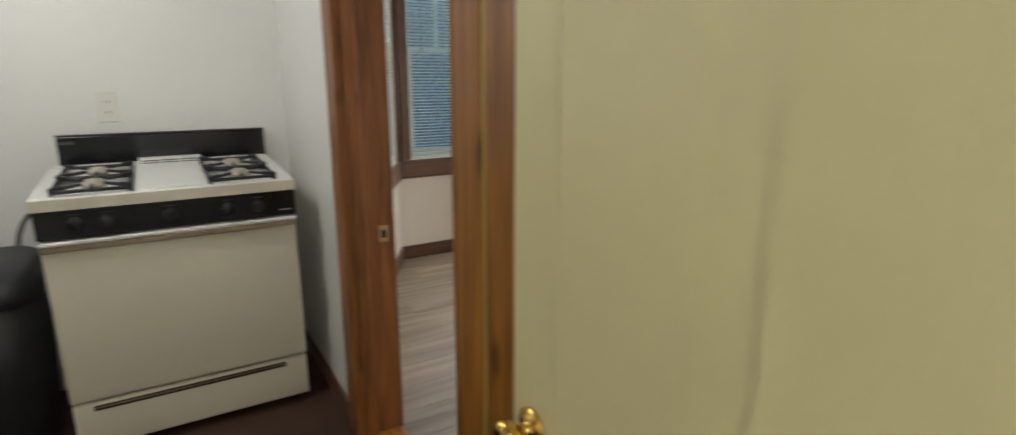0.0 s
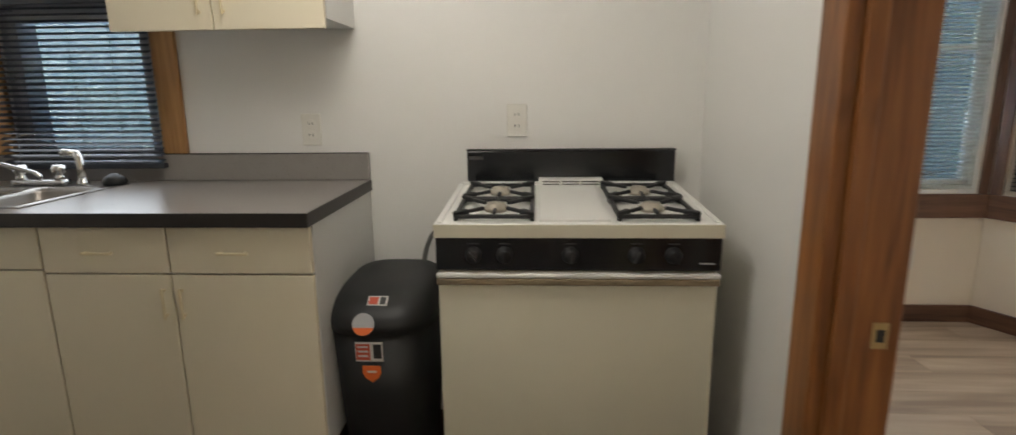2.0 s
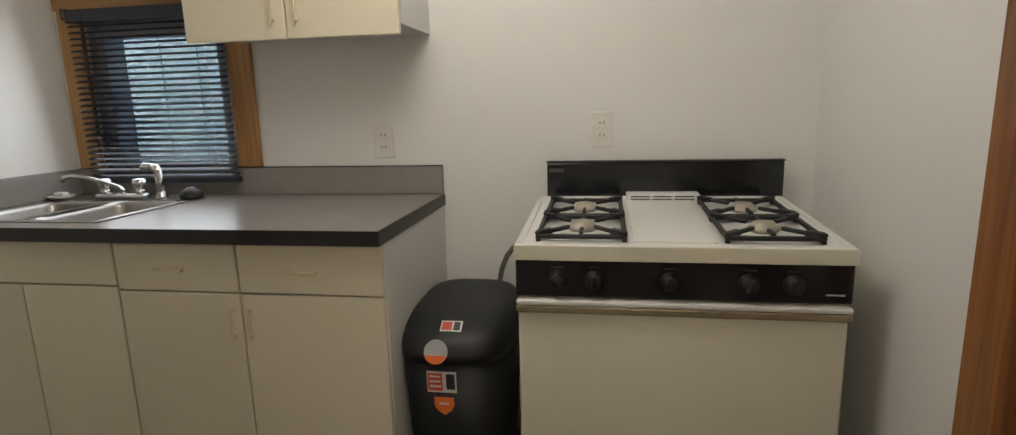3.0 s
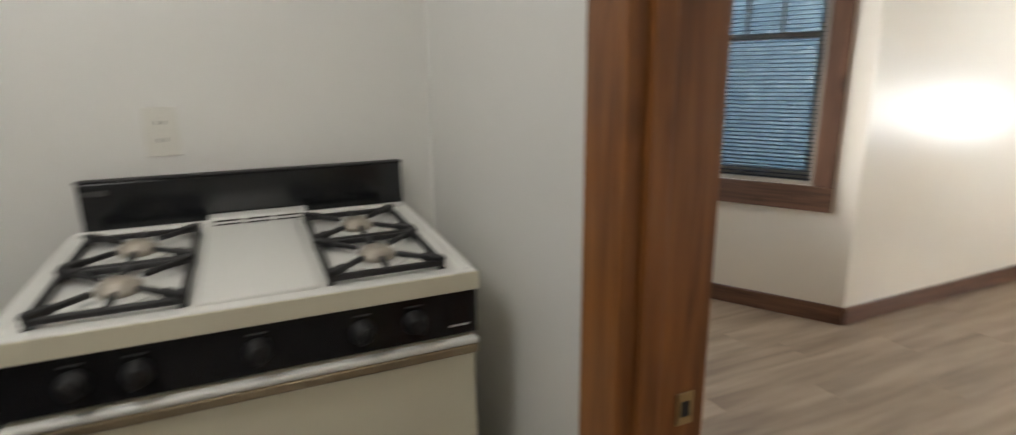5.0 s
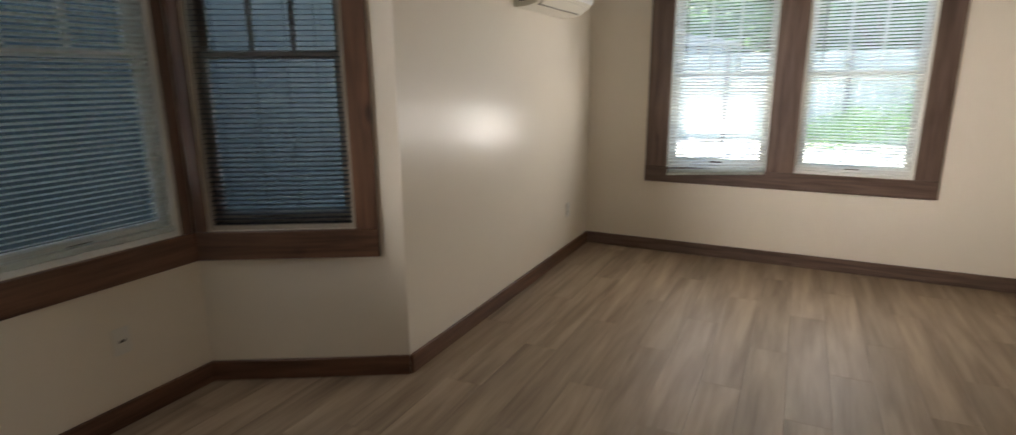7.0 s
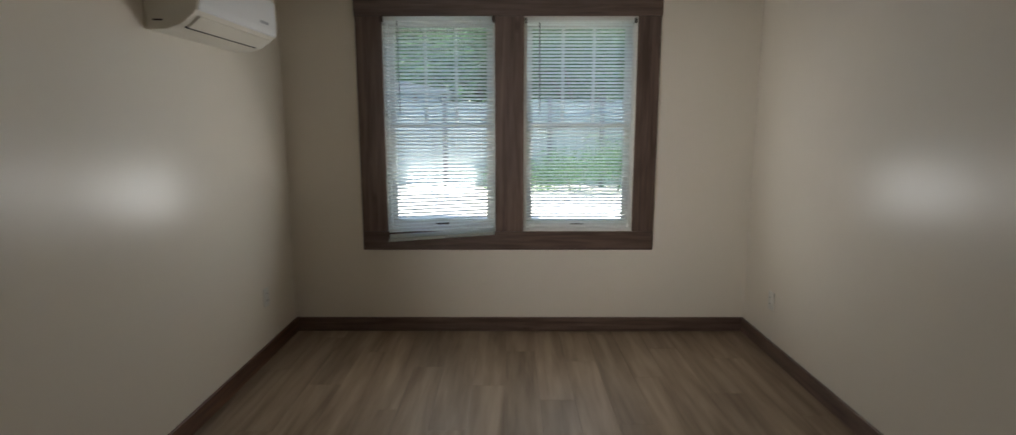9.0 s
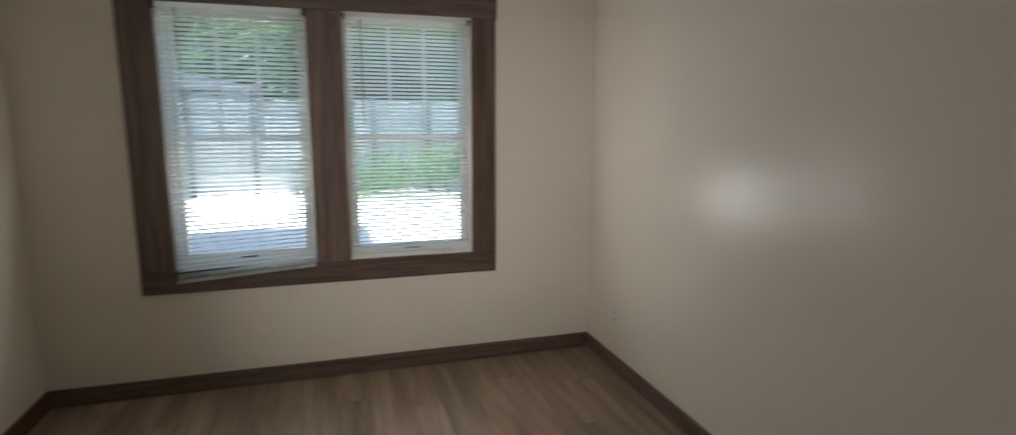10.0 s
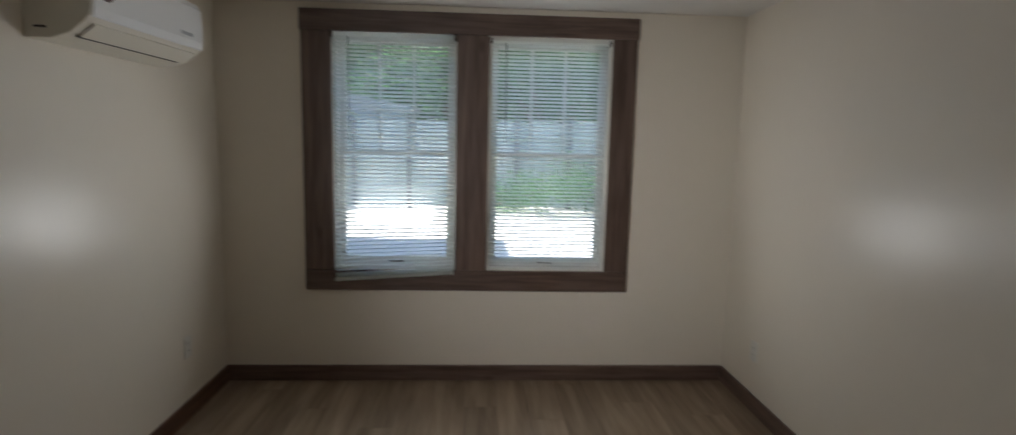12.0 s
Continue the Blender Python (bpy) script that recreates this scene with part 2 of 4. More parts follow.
M_LBLW = mat("label_white", (0.72, 0.70, 0.68), 0.4)
M_LBLR = mat("label_red", (0.62, 0.09, 0.04), 0.4)
M_LBLO = mat("label_orange", (0.80, 0.17, 0.04), 0.4)
M_LBLG = mat("label_grey", (0.42, 0.43, 0.45), 0.35)
M_MAROON = mat("label_maroon", (0.075, 0.028, 0.024), 0.4)
M_LBLK = mat("label_black", (0.03, 0.03, 0.03), 0.4)
M_PLATE = mat("outlet_ivory", (0.76, 0.74, 0.68), 0.35)
M_SLOT = mat("slot_dark", (0.02, 0.018, 0.016), 0.6)
M_DOOR = mat("cream_door_paint", (0.78, 0.70, 0.39), 0.36, spread=0.03, scale=3, bump=0.06, bump_scale=120)
M_FILL = mat("yellowed_varnish", (0.44, 0.31, 0.07), 0.45, spread=0.08, scale=8)
M_HOSE = mat("grey_hose", (0.16, 0.16, 0.15), 0.45, metal=0.3)
M_AC = mat("white_plastic", (0.80, 0.80, 0.79), 0.32, spread=0.015)
M_AC2 = mat("aged_plastic", (0.74, 0.70, 0.60), 0.36, spread=0.03)
M_SOAP = mat("soap_dish_white", (0.75, 0.75, 0.73), 0.3)

# ---- mesh helpers ----


def slab(bm, x0, x1, y0, y1, z0, z1, m=None):
    """A box between two corners, turned by m."""
    vs = [bm.verts.new((x, y, z)) for z in (z0, z1) for y in (y0, y1) for x in (x0, x1)]
    for f in ((0, 2, 3, 1), (4, 5, 7, 6), (0, 1, 5, 4), (2, 6, 7, 3), (0, 4, 6, 2), (1, 3, 7, 5)):
        bm.faces.new([vs[i] for i in f])
    if m is not None:
        bmesh.ops.transform(bm, matrix=m, verts=vs)
    return vs


def soften(bm, width, segments=2):
    bmesh.ops.bevel(bm, geom=list(bm.edges), offset=width, segments=segments, affect="EDGES", profile=0.5, clamp_overlap=True)


def box(x0, x1, y0, y1, z0, z1, r=0.0, segments=2, m=None):
    bm = bmesh.new()
    slab(bm, x0, x1, y0, y1, z0, z1)
    if r:
        soften(bm, r, segments)
    if m is not None:
        bmesh.ops.transform(bm, matrix=m, verts=bm.verts)
    return bm


def turned(profile, n=24, m=None):
    """A solid of revolution about z, from (radius, height) pairs."""
    bm = bmesh.new()
    rings = []
    for r, z in profile:
        rings.append([bm.verts.new((r * math.cos(a), r * math.sin(a), z)) for a in (2 * math.pi * k / n for k in range(n))])
    for a, b in zip(rings, rings[1:]):
        for k in range(n):
            bm.faces.new((a[k], a[(k + 1) % n], b[(k + 1) % n], b[k]))
    bm.faces.new(rings[0][::-1])
    bm.faces.new(rings[-1])
    if m is not None:
        bmesh.ops.transform(bm, matrix=m, verts=bm.verts)
    return bm


def tube(points, r, n=10):
    """A round bar along a line of points."""
    bm = bmesh.new()
    pts = [Vector(p) for p in points]
    rings = []
    for i, p in enumerate(pts):
        d = (pts[min(i + 1, len(pts) - 1)] - pts[max(i - 1, 0)]).normalized()
        side = d.cross(Vector((0, 0, 1)))
        if side.length < 0.05:
            side = d.cross(Vector((1, 0, 0)))
        side.normalize()
        up = side.cross(d)
        rings.append([bm.verts.new(p + r * (math.cos(a) * side + math.sin(a) * up)) for a in (2 * math.pi * k / n for k in range(n))])
    for a, b in zip(rings, rings[1:]):
        for k in range(n):
            bm.faces.new((a[k], a[(k + 1) % n], b[(k + 1) % n], b[k]))
    bm.faces.new(rings[0][::-1])
    bm.faces.new(rings[-1])
    return bm


def prism(outline, y0, y1, axis="y"):
    """A solid with that outline, drawn out along an axis. Outline in (x, z) for y, (y, z) for x, (x, y) for z."""
    bm = bmesh.new()
    put = {"y": lambda a, b, c: (a, c, b), "x": lambda a, b, c: (c, a, b), "z": lambda a, b, c: (a, b, c)}[axis]
    lo = [bm.verts.new(put(a, b, y0)) for a, b in outline]
    hi = [bm.verts.new(put(a, b, y1)) for a, b in outline]
    n = len(outline)
    bm.faces.new(lo)
    bm.faces.new(hi[::-1])
    for k in range(n):
        bm.faces.new((lo[k], hi[k], hi[(k + 1) % n], lo[(k + 1) % n]))
    return bm


def finish(bm, name, material, smooth=False):
    bmesh.ops.recalc_face_normals(bm, faces=bm.faces)
    me = bpy.data.meshes.new(name)
    bm.to_mesh(me)
    bm.free()
    me.materials.append(material)
    if smooth:
        me.shade_smooth()
    return me


def part(name, bm, material, parent, label="", smooth=False):
    """One mesh under a thing or a part."""
    ob = new(name, finish(bm, name, material, smooth))
    ob.parent = parent
    if label:
        ob["label"] = label
    return ob


def thing(name, label, category, m=None, group="", kind=""):
    """An empty at a thing's base that holds its parts."""
    ob = new(name)
    ob.empty_display_size = 0.05
    if m is not None:
        ob.matrix_world = m
    return tagged(ob, label, category, group, kind)


def solid(name, bm, material, label, category, kind="", smooth=False):
    """A thing or a piece of the setting that is one mesh."""
    return tagged(new(name, finish(bm, name, material, smooth)), label, category, kind=kind)


# ---- setting: walls, floors, ceilings ----


def wall(name, p, q, z0, z1, thick, openings, material, label, extra=(0.0, 0.0)):
    """A wall whose inner face runs from p to q with the room to its right; openings are (s0, s1, z0, z1) along it."""
    p, q = Vector((*p, 0)), Vector((*q, 0))
    d = q - p
    m = Matrix.Translation(p) @ Matrix.Rotation(math.atan2(d.y, d.x), 4, "Z")
    bm = bmesh.new()
    cuts = sorted({-extra[0], d.length + extra[1], *(s for o in openings for s in o[:2])})
    for a, b in zip(cuts, cuts[1:]):
        holes = [o for o in openings if o[0] < (a + b) / 2 < o[1]]
        if not holes:
            slab(bm, a, b, 0, thick, z0, z1, m)
        for o in holes:
            if o[2] > z0:
                slab(bm, a, b, 0, thick, z0, o[2], m)
            if o[3] < z1:
                slab(bm, a, b, 0, thick, o[3], z1, m)
    return solid(name, bm, material, label, "wall", "structure")


Z0, Z1 = -0.3, CEIL + 0.02
KWIN = (-2.455, -1.88, 1.05, 1.68)
wall("wall_kitchen_north", (KW, 0), (PX0, 0), Z0, Z1, 0.15, [(KWIN[0] - KW, KWIN[1] - KW, KWIN[2], KWIN[3])], M_KWALL,
     "white painted kitchen wall behind the stove", (0.15, 0))
wall("wall_kitchen_west", (KW, KS), (KW, 0), Z0, Z1, 0.15, [], M_KWALL, "white painted kitchen side wall")
# the partition has a kitchen skin and a front-room skin
wall("wall_partition_kitchen", (PX0, 0), (PX0, KS), Z0, Z1, 0.065, [(-DOOR_N - 0.015, -DOOR_S + 0.015, FK, DOOR_H)], M_KWALL,
     "white painted partition wall beside the stove", (0.0, 0.0))
wall("wall_partition_front", (PX1, EY), (PX1, CY), Z0, Z1, 0.065, [(DOOR_S - EY - 0.015, DOOR_N - EY + 0.015, FK, DOOR_H)], M_LWALL,
     "cream painted partition wall with the doorway", (0.24, 0.15))
wall("wall_kitchen_south", (PX0 + 0.13, KS), (KW, KS), Z0, Z1, 0.14, [(0.15, 1.02, FK, 2.06)], M_KWALL, "white painted wall with the entry doorway", (0, 0.15))
wall("wall_front_north_west", (PX1, CY), BAY[0], Z0, Z1, 0.15, [], M_LWALL, "cream painted wall beside the bay")
WA = (1.152, 1.923, 0.745, 2.13)
wall("wall_bay_outer", BAY[1], BAY[2], Z0, Z1, 0.15, [(WA[0] - BAY[1][0], WA[1] - BAY[1][0], WA[2], WA[3])], M_LWALL, "cream painted outer wall of the bay", (0.1, 0.1))
BL = math.hypot(0.467, AY - CY)
WB = (0.066, 0.735, 0.745, 2.13)
wall("wall_bay_east", BAY[2], BAY[3], Z0, Z1, 0.15, [WB], M_LWALL, "cream painted slanted wall of the bay")
wall("wall_bay_west", BAY[0], BAY[1], Z0, Z1, 0.15, [(BL - WB[1], BL - WB[0], WB[2], WB[3])], M_LWALL, "cream painted slanted wall of the bay")
wall("wall_front_north", BAY[3], (DX, CY), Z0, Z1, 0.15, [], M_LWALL, "cream semi-gloss painted long wall under the air conditioner", (0, 0.15))
WD = [(-1.093, -0.358, 0.715, 2.13), (-2.023, -1.283, 0.715, 2.13)]
wall("wall_front_east", (DX, CY), (DX, EY), Z0, Z1, 0.15, [(CY - w[1], CY - w[0], w[2], w[3]) for w in WD], M_LWALL, "cream painted wall with the double window", (0, 0.15))
wall("wall_front_south", (DX, EY), (PX1, EY), Z0, Z1, 0.10, [], M_LWALL, "cream semi-gloss painted long blank wall")
# hall behind the entry door
wall("wall_hall_east", (0.23, KS - 0.14), (0.23, -5.0), Z0, Z1, 0.1, [], M_KWALL, "plain white hall wall")
wall("wall_hall_south", (0.23, -5.0), (-1.3, -5.0), Z0, Z1, 0.1, [], M_KWALL, "plain white hall wall", (0.1, 0.1))
wall("wall_hall_west", (-1.3, -5.0), (-1.3, KS - 0.14), Z0, Z1, 0.1, [], M_KWALL, "plain white hall wall")

bm = bmesh.new()
slab(bm, KW - 0.15, PX0 + 0.065, -5.1, 0.15, CEIL, CEIL + 0.12)
solid("ceiling_kitchen", bm, M_CEIL, "white painted kitchen ceiling", "ceiling", "structure")
bm = bmesh.new()
slab(bm, PX0 + 0.065, DX + 0.15, EY - 0.1, AY + 0.15, CEIL, CEIL + 0.12)
solid("ceiling_front_room", bm, M_CEIL, "off-white painted front room ceiling", "ceiling", "structure")

solid("floor_kitchen", box(KW - 0.1, 0.165, -5.05, 0.1, FK - 0.1, FK), M_KFLOOR, "dark brown worn kitchen vinyl floor", "floor", "structure")
bm = prism([(0.165, EY - 0.05), (DX + 0.1, EY - 0.05), (DX + 0.1, CY + 0.1), (2.50, CY + 0.1), (2.035, AY + 0.08), (1.01, AY + 0.08), (0.55, CY + 0.1), (0.165, CY + 0.1)], -0.10, -0.012, "z")
floor = solid("floor", bm, M_JOINT, "grey-brown wood-look laminate plank floor", "floor", "structure")
solid("door_threshold", box(0.140, 0.245, DOOR_S, DOOR_N, -0.01, FK + 0.008, 0.006), M_CASE_Y, "worn brown wooden threshold in the doorway", "threshold", "structure")

# ---- trim: baseboards and casings ----


def board(name, p, q, z0, z1, thick, material, label, category="trim", inset=0.0):
    """A board on a wall's inner face from p to q, the room to its right."""
    p, q = Vector((*p, 0)), Vector((*q, 0))
    d = q - p
    m = Matrix.Translation(p) @ Matrix.Rotation(math.atan2(d.y, d.x), 4, "Z")
    bm = box(0, d.length, -thick, 0.002, z0, z1, 0.003, 1)
    ob = solid(name, bm, material, label, category, "structure")
    ob.matrix_world = m
    return ob


BB = 0.10
bt = 0.015
for p, q in (((PX1, CY), BAY[0]), (BAY[0], BAY[1]), (BAY[1], BAY[2]), (BAY[2], BAY[3]), (BAY[3], (DX, CY)), ((DX, CY), (DX, EY)), ((DX, EY), (PX1, EY)),
             ((PX1, EY), (PX1, DOOR_S - 0.1)), ((PX1, DOOR_N + 0.1), (PX1, CY))):
    # east and south boards take the pine greyed for window glare
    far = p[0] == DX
    board("baseboard", p, q, 0.0, BB, bt, M_HAZED_X if far else M_TRIM_X, "brown stained pine baseboard, window glare greyed into its colour" if far else "brown stained pine baseboard with dark knots", "baseboard")
for p, q in (((PX0, 0), (PX0, DOOR_N + 0.105)), ((-0.78, 0), (PX0, 0))):
    board("baseboard", p, q, FK, FK + 0.075, 0.012, M_TRIM_X, "dark brown wooden kitchen baseboard", "baseboard")


def window(name, label, m, w, z0, z1, rail, muntins=True, sash=M_SASH, frame_m=None, ys=0.055):
    """A double-hung window in an opening w wide; local x runs along the wall, y outwards."""
    t = thing(name, label, "window", m, kind="structure")
    f = 0.022
    bm = bmesh.new()
    slab(bm, 0, f, 0.012, 0.145, z0, z1)
    slab(bm, w - f, w, 0.012, 0.145, z0, z1)
    slab(bm, f, w - f, 0.012, 0.145, z1 - f, z1)
    slab(bm, f, w - f, 0.012, 0.149, z0, z0 + f)
    part("window_frame", bm, frame_m or sash, t, "white vinyl frame" if (frame_m or sash) == M_SASH else "painted frame")

    def one(nm, a, b, y0, low):
        s = 0.036
        bm = bmesh.new()
        slab(bm, f, f + s, y0, y0 + 0.03, a, b)
        slab(bm, w - f - s, w - f, y0, y0 + 0.03, a, b)
        slab(bm, f + s, w - f - s, y0, y0 + 0.03, a, a + (0.052 if low else 0.034))
        slab(bm, f + s, w - f - s, y0, y0 + 0.03, b - 0.034, b)
        sh = part(nm, bm, sash, t, "white sash" if sash == M_SASH else "painted sash")
        g = part("pane", box(f + s - 0.004, w - f - s + 0.004, y0 + 0.012, y0 + 0.016, a + 0.03, b - 0.03), M_GLASS, sh, "clear glass")
        g.visible_shadow = False
        if not low and muntins:
            for k in (1, 2):
                x = f + s + (w - 2 * f - 2 * s) * k / 3
                part("muntin", box(x - 0.010, x + 0.010, y0 + 0.004, y0 + 0.026, a + 0.034, b - 0.034), sash, sh)
        if low:
            part("sash_lift", box(w / 2 - 0.045, w / 2 + 0.045, y0 - 0.014, y0, a + 0.018, a + 0.030, 0.004), M_BRACKET, sh, "small dark sash lift")
        else:
            part("sash_lock", box(w / 2 - 0.025, w / 2 + 0.025, y0 - 0.032, y0, a + 0.006, a + 0.026, 0.006), M_BRACKET, sh, "dark sash lock")
    one("lower_sash", z0 + f, rail + 0.018, ys, True)
    one("upper_sash", rail - 0.018, z1 - f, ys + 0.037, False)
    return t


def blind(label, m, x0, x1, z0, z1, y, slat, pitch, tilt, drop=0.0, depth=0.0125, wand=0.08, rail_m=None, brackets=True, head_h=0.028):
    """A slatted blind: head rail, slats one by one, cords, wand and bottom rail. drop: how far its first end hangs lower."""
    t = thing("window_blind", label, "blind", m)
    w = x1 - x0
    rail_m = rail_m or slat
    part("head_rail", box(x0, x1, y - 0.014, y + 0.014, z1 - head_h, z1, 0.003, 1), rail_m, t)
    if brackets:
        for a in (x0 - 0.012, x1 - 0.010):
            part("bracket", box(a, a + 0.022, y - 0.018, y + 0.016, z1 - 0.034, z1 + 0.004, 0.002, 1), M_BRACKET, t, "dark metal bracket")
    # one curved strip, shared by all the slats
    bm = bmesh.new()
    n = 4
    rows = []
    for side in (0, 1):
        row = []
        for i in range(n + 1):
            u = -1 + 2 * i / n
            c, s = math.cos(tilt), math.sin(tilt)
            a, b = u * depth, (1 - u * u) * depth * 0.16 + side * 0.0007
            row.append((a * c - b * s, a * s + b * c))
        rows.append(row)
    loop = rows[0] + rows[1][::-1]
    lo = [bm.verts.new((-w / 2 + 0.004, a, b)) for a, b in loop]
    hi = [bm.verts.new((w / 2 - 0.004, a, b)) for a, b in loop]
    for k in range(len(loop)):
        j = (k + 1) % len(loop)
        bm.faces.new((lo[k], hi[k], hi[j], lo[j]))
    for i in range(n):
        bm.faces.new((lo[i], lo[i + 1], lo[-2 - i], lo[-1 - i]))
        bm.faces.new((hi[i], hi[-1 - i], hi[-2 - i], hi[i + 1]))
    me = finish(bm, "slat", slat)
    top, low = z1 - head_h - 0.012, z0 + 0.016
    count = int((top - low) / pitch)
    for k in range(count):
        ob = new("slat", me)
        ob.parent = t
        f = k / (count - 1)
        sag = drop * max(0.0, f - 0.55) / 0.45
        z = top - (top - low) * f
        if drop:      # the last slats lie piled on the bottom rail
            z = low - 0.004 + 0.006 * (count - 1 - k) if k >= count - 4 else top - (top - low - 0.034) * k / (count - 5)
        ob.matrix_basis = Matrix.Translation((x0 + w / 2, y, z - sag / 2 + random.uniform(-0.0003, 0.0003))) @ pose(0, 0, 0, random.uniform(-0.5, 0.5), math.degrees(math.atan2(-sag, w)) + random.uniform(-0.03, 0.03), 0)
    ang = math.atan2(-drop, w)
    part("bottom_rail", box(-w / 2, w / 2, -0.013, 0.013, -0.010, 0.010, 0.003, 1, Matrix.Translation((x0 + w / 2, y, z0 - drop / 2)) @ Matrix.Rotation(ang, 4, "Y")), rail_m, t)
    for a in (x0 + 0.12 * w, x1 - 0.12 * w):
        part("cord", tube([(a, y - depth - 0.002, z1 - 0.02), (a, y - depth - 0.002, z0)], 0.0009, 5), M_CORD if slat == M_SLAT_W else M_SLAT_B, t)
    if wand:
        part("tilt_wand", tube([(x0 + wand, y - 0.022, z1 - 0.03), (x0 + wand + 0.006, y - 0.026, z1 - 0.62)], 0.0035, 8), M_WAND, t, "thin clear-grey tilt wand")
    return t


# bay and east windows
mA = pose(WA[0], AY, 0)
mB = Matrix.Translation((BAY[2][0], BAY[2][1], 0)) @ Matrix.Rotation(math.atan2(CY - AY, 0.467), 4, "Z")
mW = Matrix.Translation((BAY[0][0], BAY[0][1], 0)) @ Matrix.Rotation(math.atan2(AY - CY, 0.467), 4, "Z")
window("window_1", "white double-hung window in the bay, brown wood casing", mA, WA[1] - WA[0], WA[2], WA[3], 1.525)
window("window_2", "taupe-sashed double-hung window in the slanted bay wall", mB @ pose(WB[0], 0, 0), WB[1] - WB[0], WB[2], WB[3], 1.525, sash=M_SASH_SHADED, frame_m=M_FRAME_SHADED)
window("window_3", "white double-hung window in the slanted bay wall", mW @ pose(BL - WB[1], 0, 0), WB[1] - WB[0], WB[2], WB[3], 1.525)
mD = [Matrix.Translation((DX, w[1], 0)) @ Matrix.Rotation(-math.pi / 2, 4, "Z") for w in WD]
for n, w in enumerate(WD):
    window(f"window_{4 + n}", "white double-hung window, one of a pair", mD[n], w[1] - w[0], w[2], w[3], 1.432)
mK = pose(KWIN[0], 0, 0)
window("window_6", "kitchen window in a honey pine casing over the sink", mK, KWIN[1] - KWIN[0], KWIN[2], KWIN[3], 1.60, False, M_SASH_GREY, ys=0.016)

blind("white slatted blind lowered over the bay window", mA, 0.010, 0.760, 0.78, 2.12, 0.028, M_SLAT_W, 0.0213, radians(-24), wand=0.10)
blind("black slatted blind lowered over the bay window", mB, 0.080, 0.722, 0.757, 2.12, 0.028, M_SLAT_B, 0.0213, radians(9), wand=0)
blind("white slatted blind lowered over the bay window", mW, BL - 0.722, BL - 0.080, 0.78, 2.12, 0.028, M_SLAT_W, 0.0213, radians(-24), wand=0.10)
blind("white slatted blind hanging crooked, its bottom rail slanting", mD[0], 0.010, 0.728, 0.708, 2.122, -0.037, M_SLAT_W, 0.0213, radians(-28), drop=0.05, wand=0.10)
blind("white slatted blind lowered over the east window", mD[1], 0.012, 0.728, 0.775, 2.122, 0.030, M_SLAT_W, 0.0213, radians(-27), wand=0.09)
blind("black slatted blind lowered behind the kitchen sink", pose(0, 0, 0), -2.47, -1.853, 1.062, 1.675, -0.052, M_SLAT_B, 0.0205, radians(26), depth=0.0125, wand=0, head_h=0.045)


def casing(x0, x1, z0, z1, m, material, label, t=0.02, nm="trim"):
    ob = solid(nm, box(x0, x1, -t, 0.001, z0, z1, 0.003, 1), material, label, "window trim", "structure")
    ob.matrix_world = m
    return ob


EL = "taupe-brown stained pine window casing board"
WL = "reddish-brown stained pine window casing board"
zt = CEIL - 0.012
mA0, m0 = pose(0, AY, 0), pose(0, 0, 0)
casing(1.080, 1.152, 0.7455, zt, mA0, M_TRIM_Z, WL)
casing(1.923, 1.973, 0.7455, zt, mA0, M_TRIM_Z, WL)
casing(1.074, 1.975, 0.612, 0.745, mA0, M_TRIM_X, WL, 0.024)
casing(1.152, 1.923, 2.13, zt, mA0, M_TRIM_X, WL)
for mm, a, b in ((mB, 0.010, 0.838), (mW, BL - 0.838, BL - 0.010)):
    flip = mm is mW
    casing(a, WB[0] if not flip else BL - WB[1], 0.7455, zt, mm, M_TRIM_Z, WL)
    casing(WB[1] if not flip else BL - WB[0], b, 0.7455, zt, mm, M_TRIM_Z, WL)
    casing(a, b, 0.612, 0.745, mm, M_TRIM_X, WL, 0.024)
    casing(WB[0] if not flip else BL - WB[1], WB[1] if not flip else BL - WB[0], 2.13, zt, mm, M_TRIM_X, WL)
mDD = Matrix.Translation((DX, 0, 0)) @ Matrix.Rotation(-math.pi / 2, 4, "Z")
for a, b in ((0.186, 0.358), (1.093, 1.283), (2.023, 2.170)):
    casing(a, b, 0.7155, 2.1295, mDD, M_HAZED_Z, EL)
casing(0.186, 2.170, 0.588, 0.715, mDD, M_HAZED_X, EL, 0.023)
casing(0.180, 2.178, 2.13, 2.252, mDD, M_HAZED_X, EL, 0.024)
KL = "honey-coloured pine window casing board with knots"
casing(-2.55, -2.455, 1.101, 1.6795, m0, M_KCASE_Z, KL)
casing(-1.88, -1.79, 1.101, 1.6795, m0, M_KCASE_Z, KL)
casing(-2.56, -1.78, 1.68, 1.78, m0, M_KCASE_X, KL, 0.022)

# doorway between kitchen and front room
DL = "amber-brown pine door casing, vertical grain and knots"
mP = Matrix.Translation((PX0, 0, 0)) @ Matrix.Rotation(-math.pi / 2, 4, "Z")
mF = Matrix.Translation((PX1, 0, 0)) @ Matrix.Rotation(math.pi / 2, 4, "Z")
casing(0.860, 0.951, FK, DOOR_H + 0.005, mP, M_JAMB_Z, "red-brown pine door casing, vertical grain and knots")
casing(1.805, 1.905, FK, DOOR_H + 0.005, mP, M_CASE_Z, DL)
casing(1.925, 2.035, FK, DOOR_H + 0.005, mP, M_CASE_Z, DL)
casing(1.9055, 1.9245, FK, DOOR_H + 0.005, mP, M_FILL, "narrow yellowed filler strip between two door casings", 0.017)
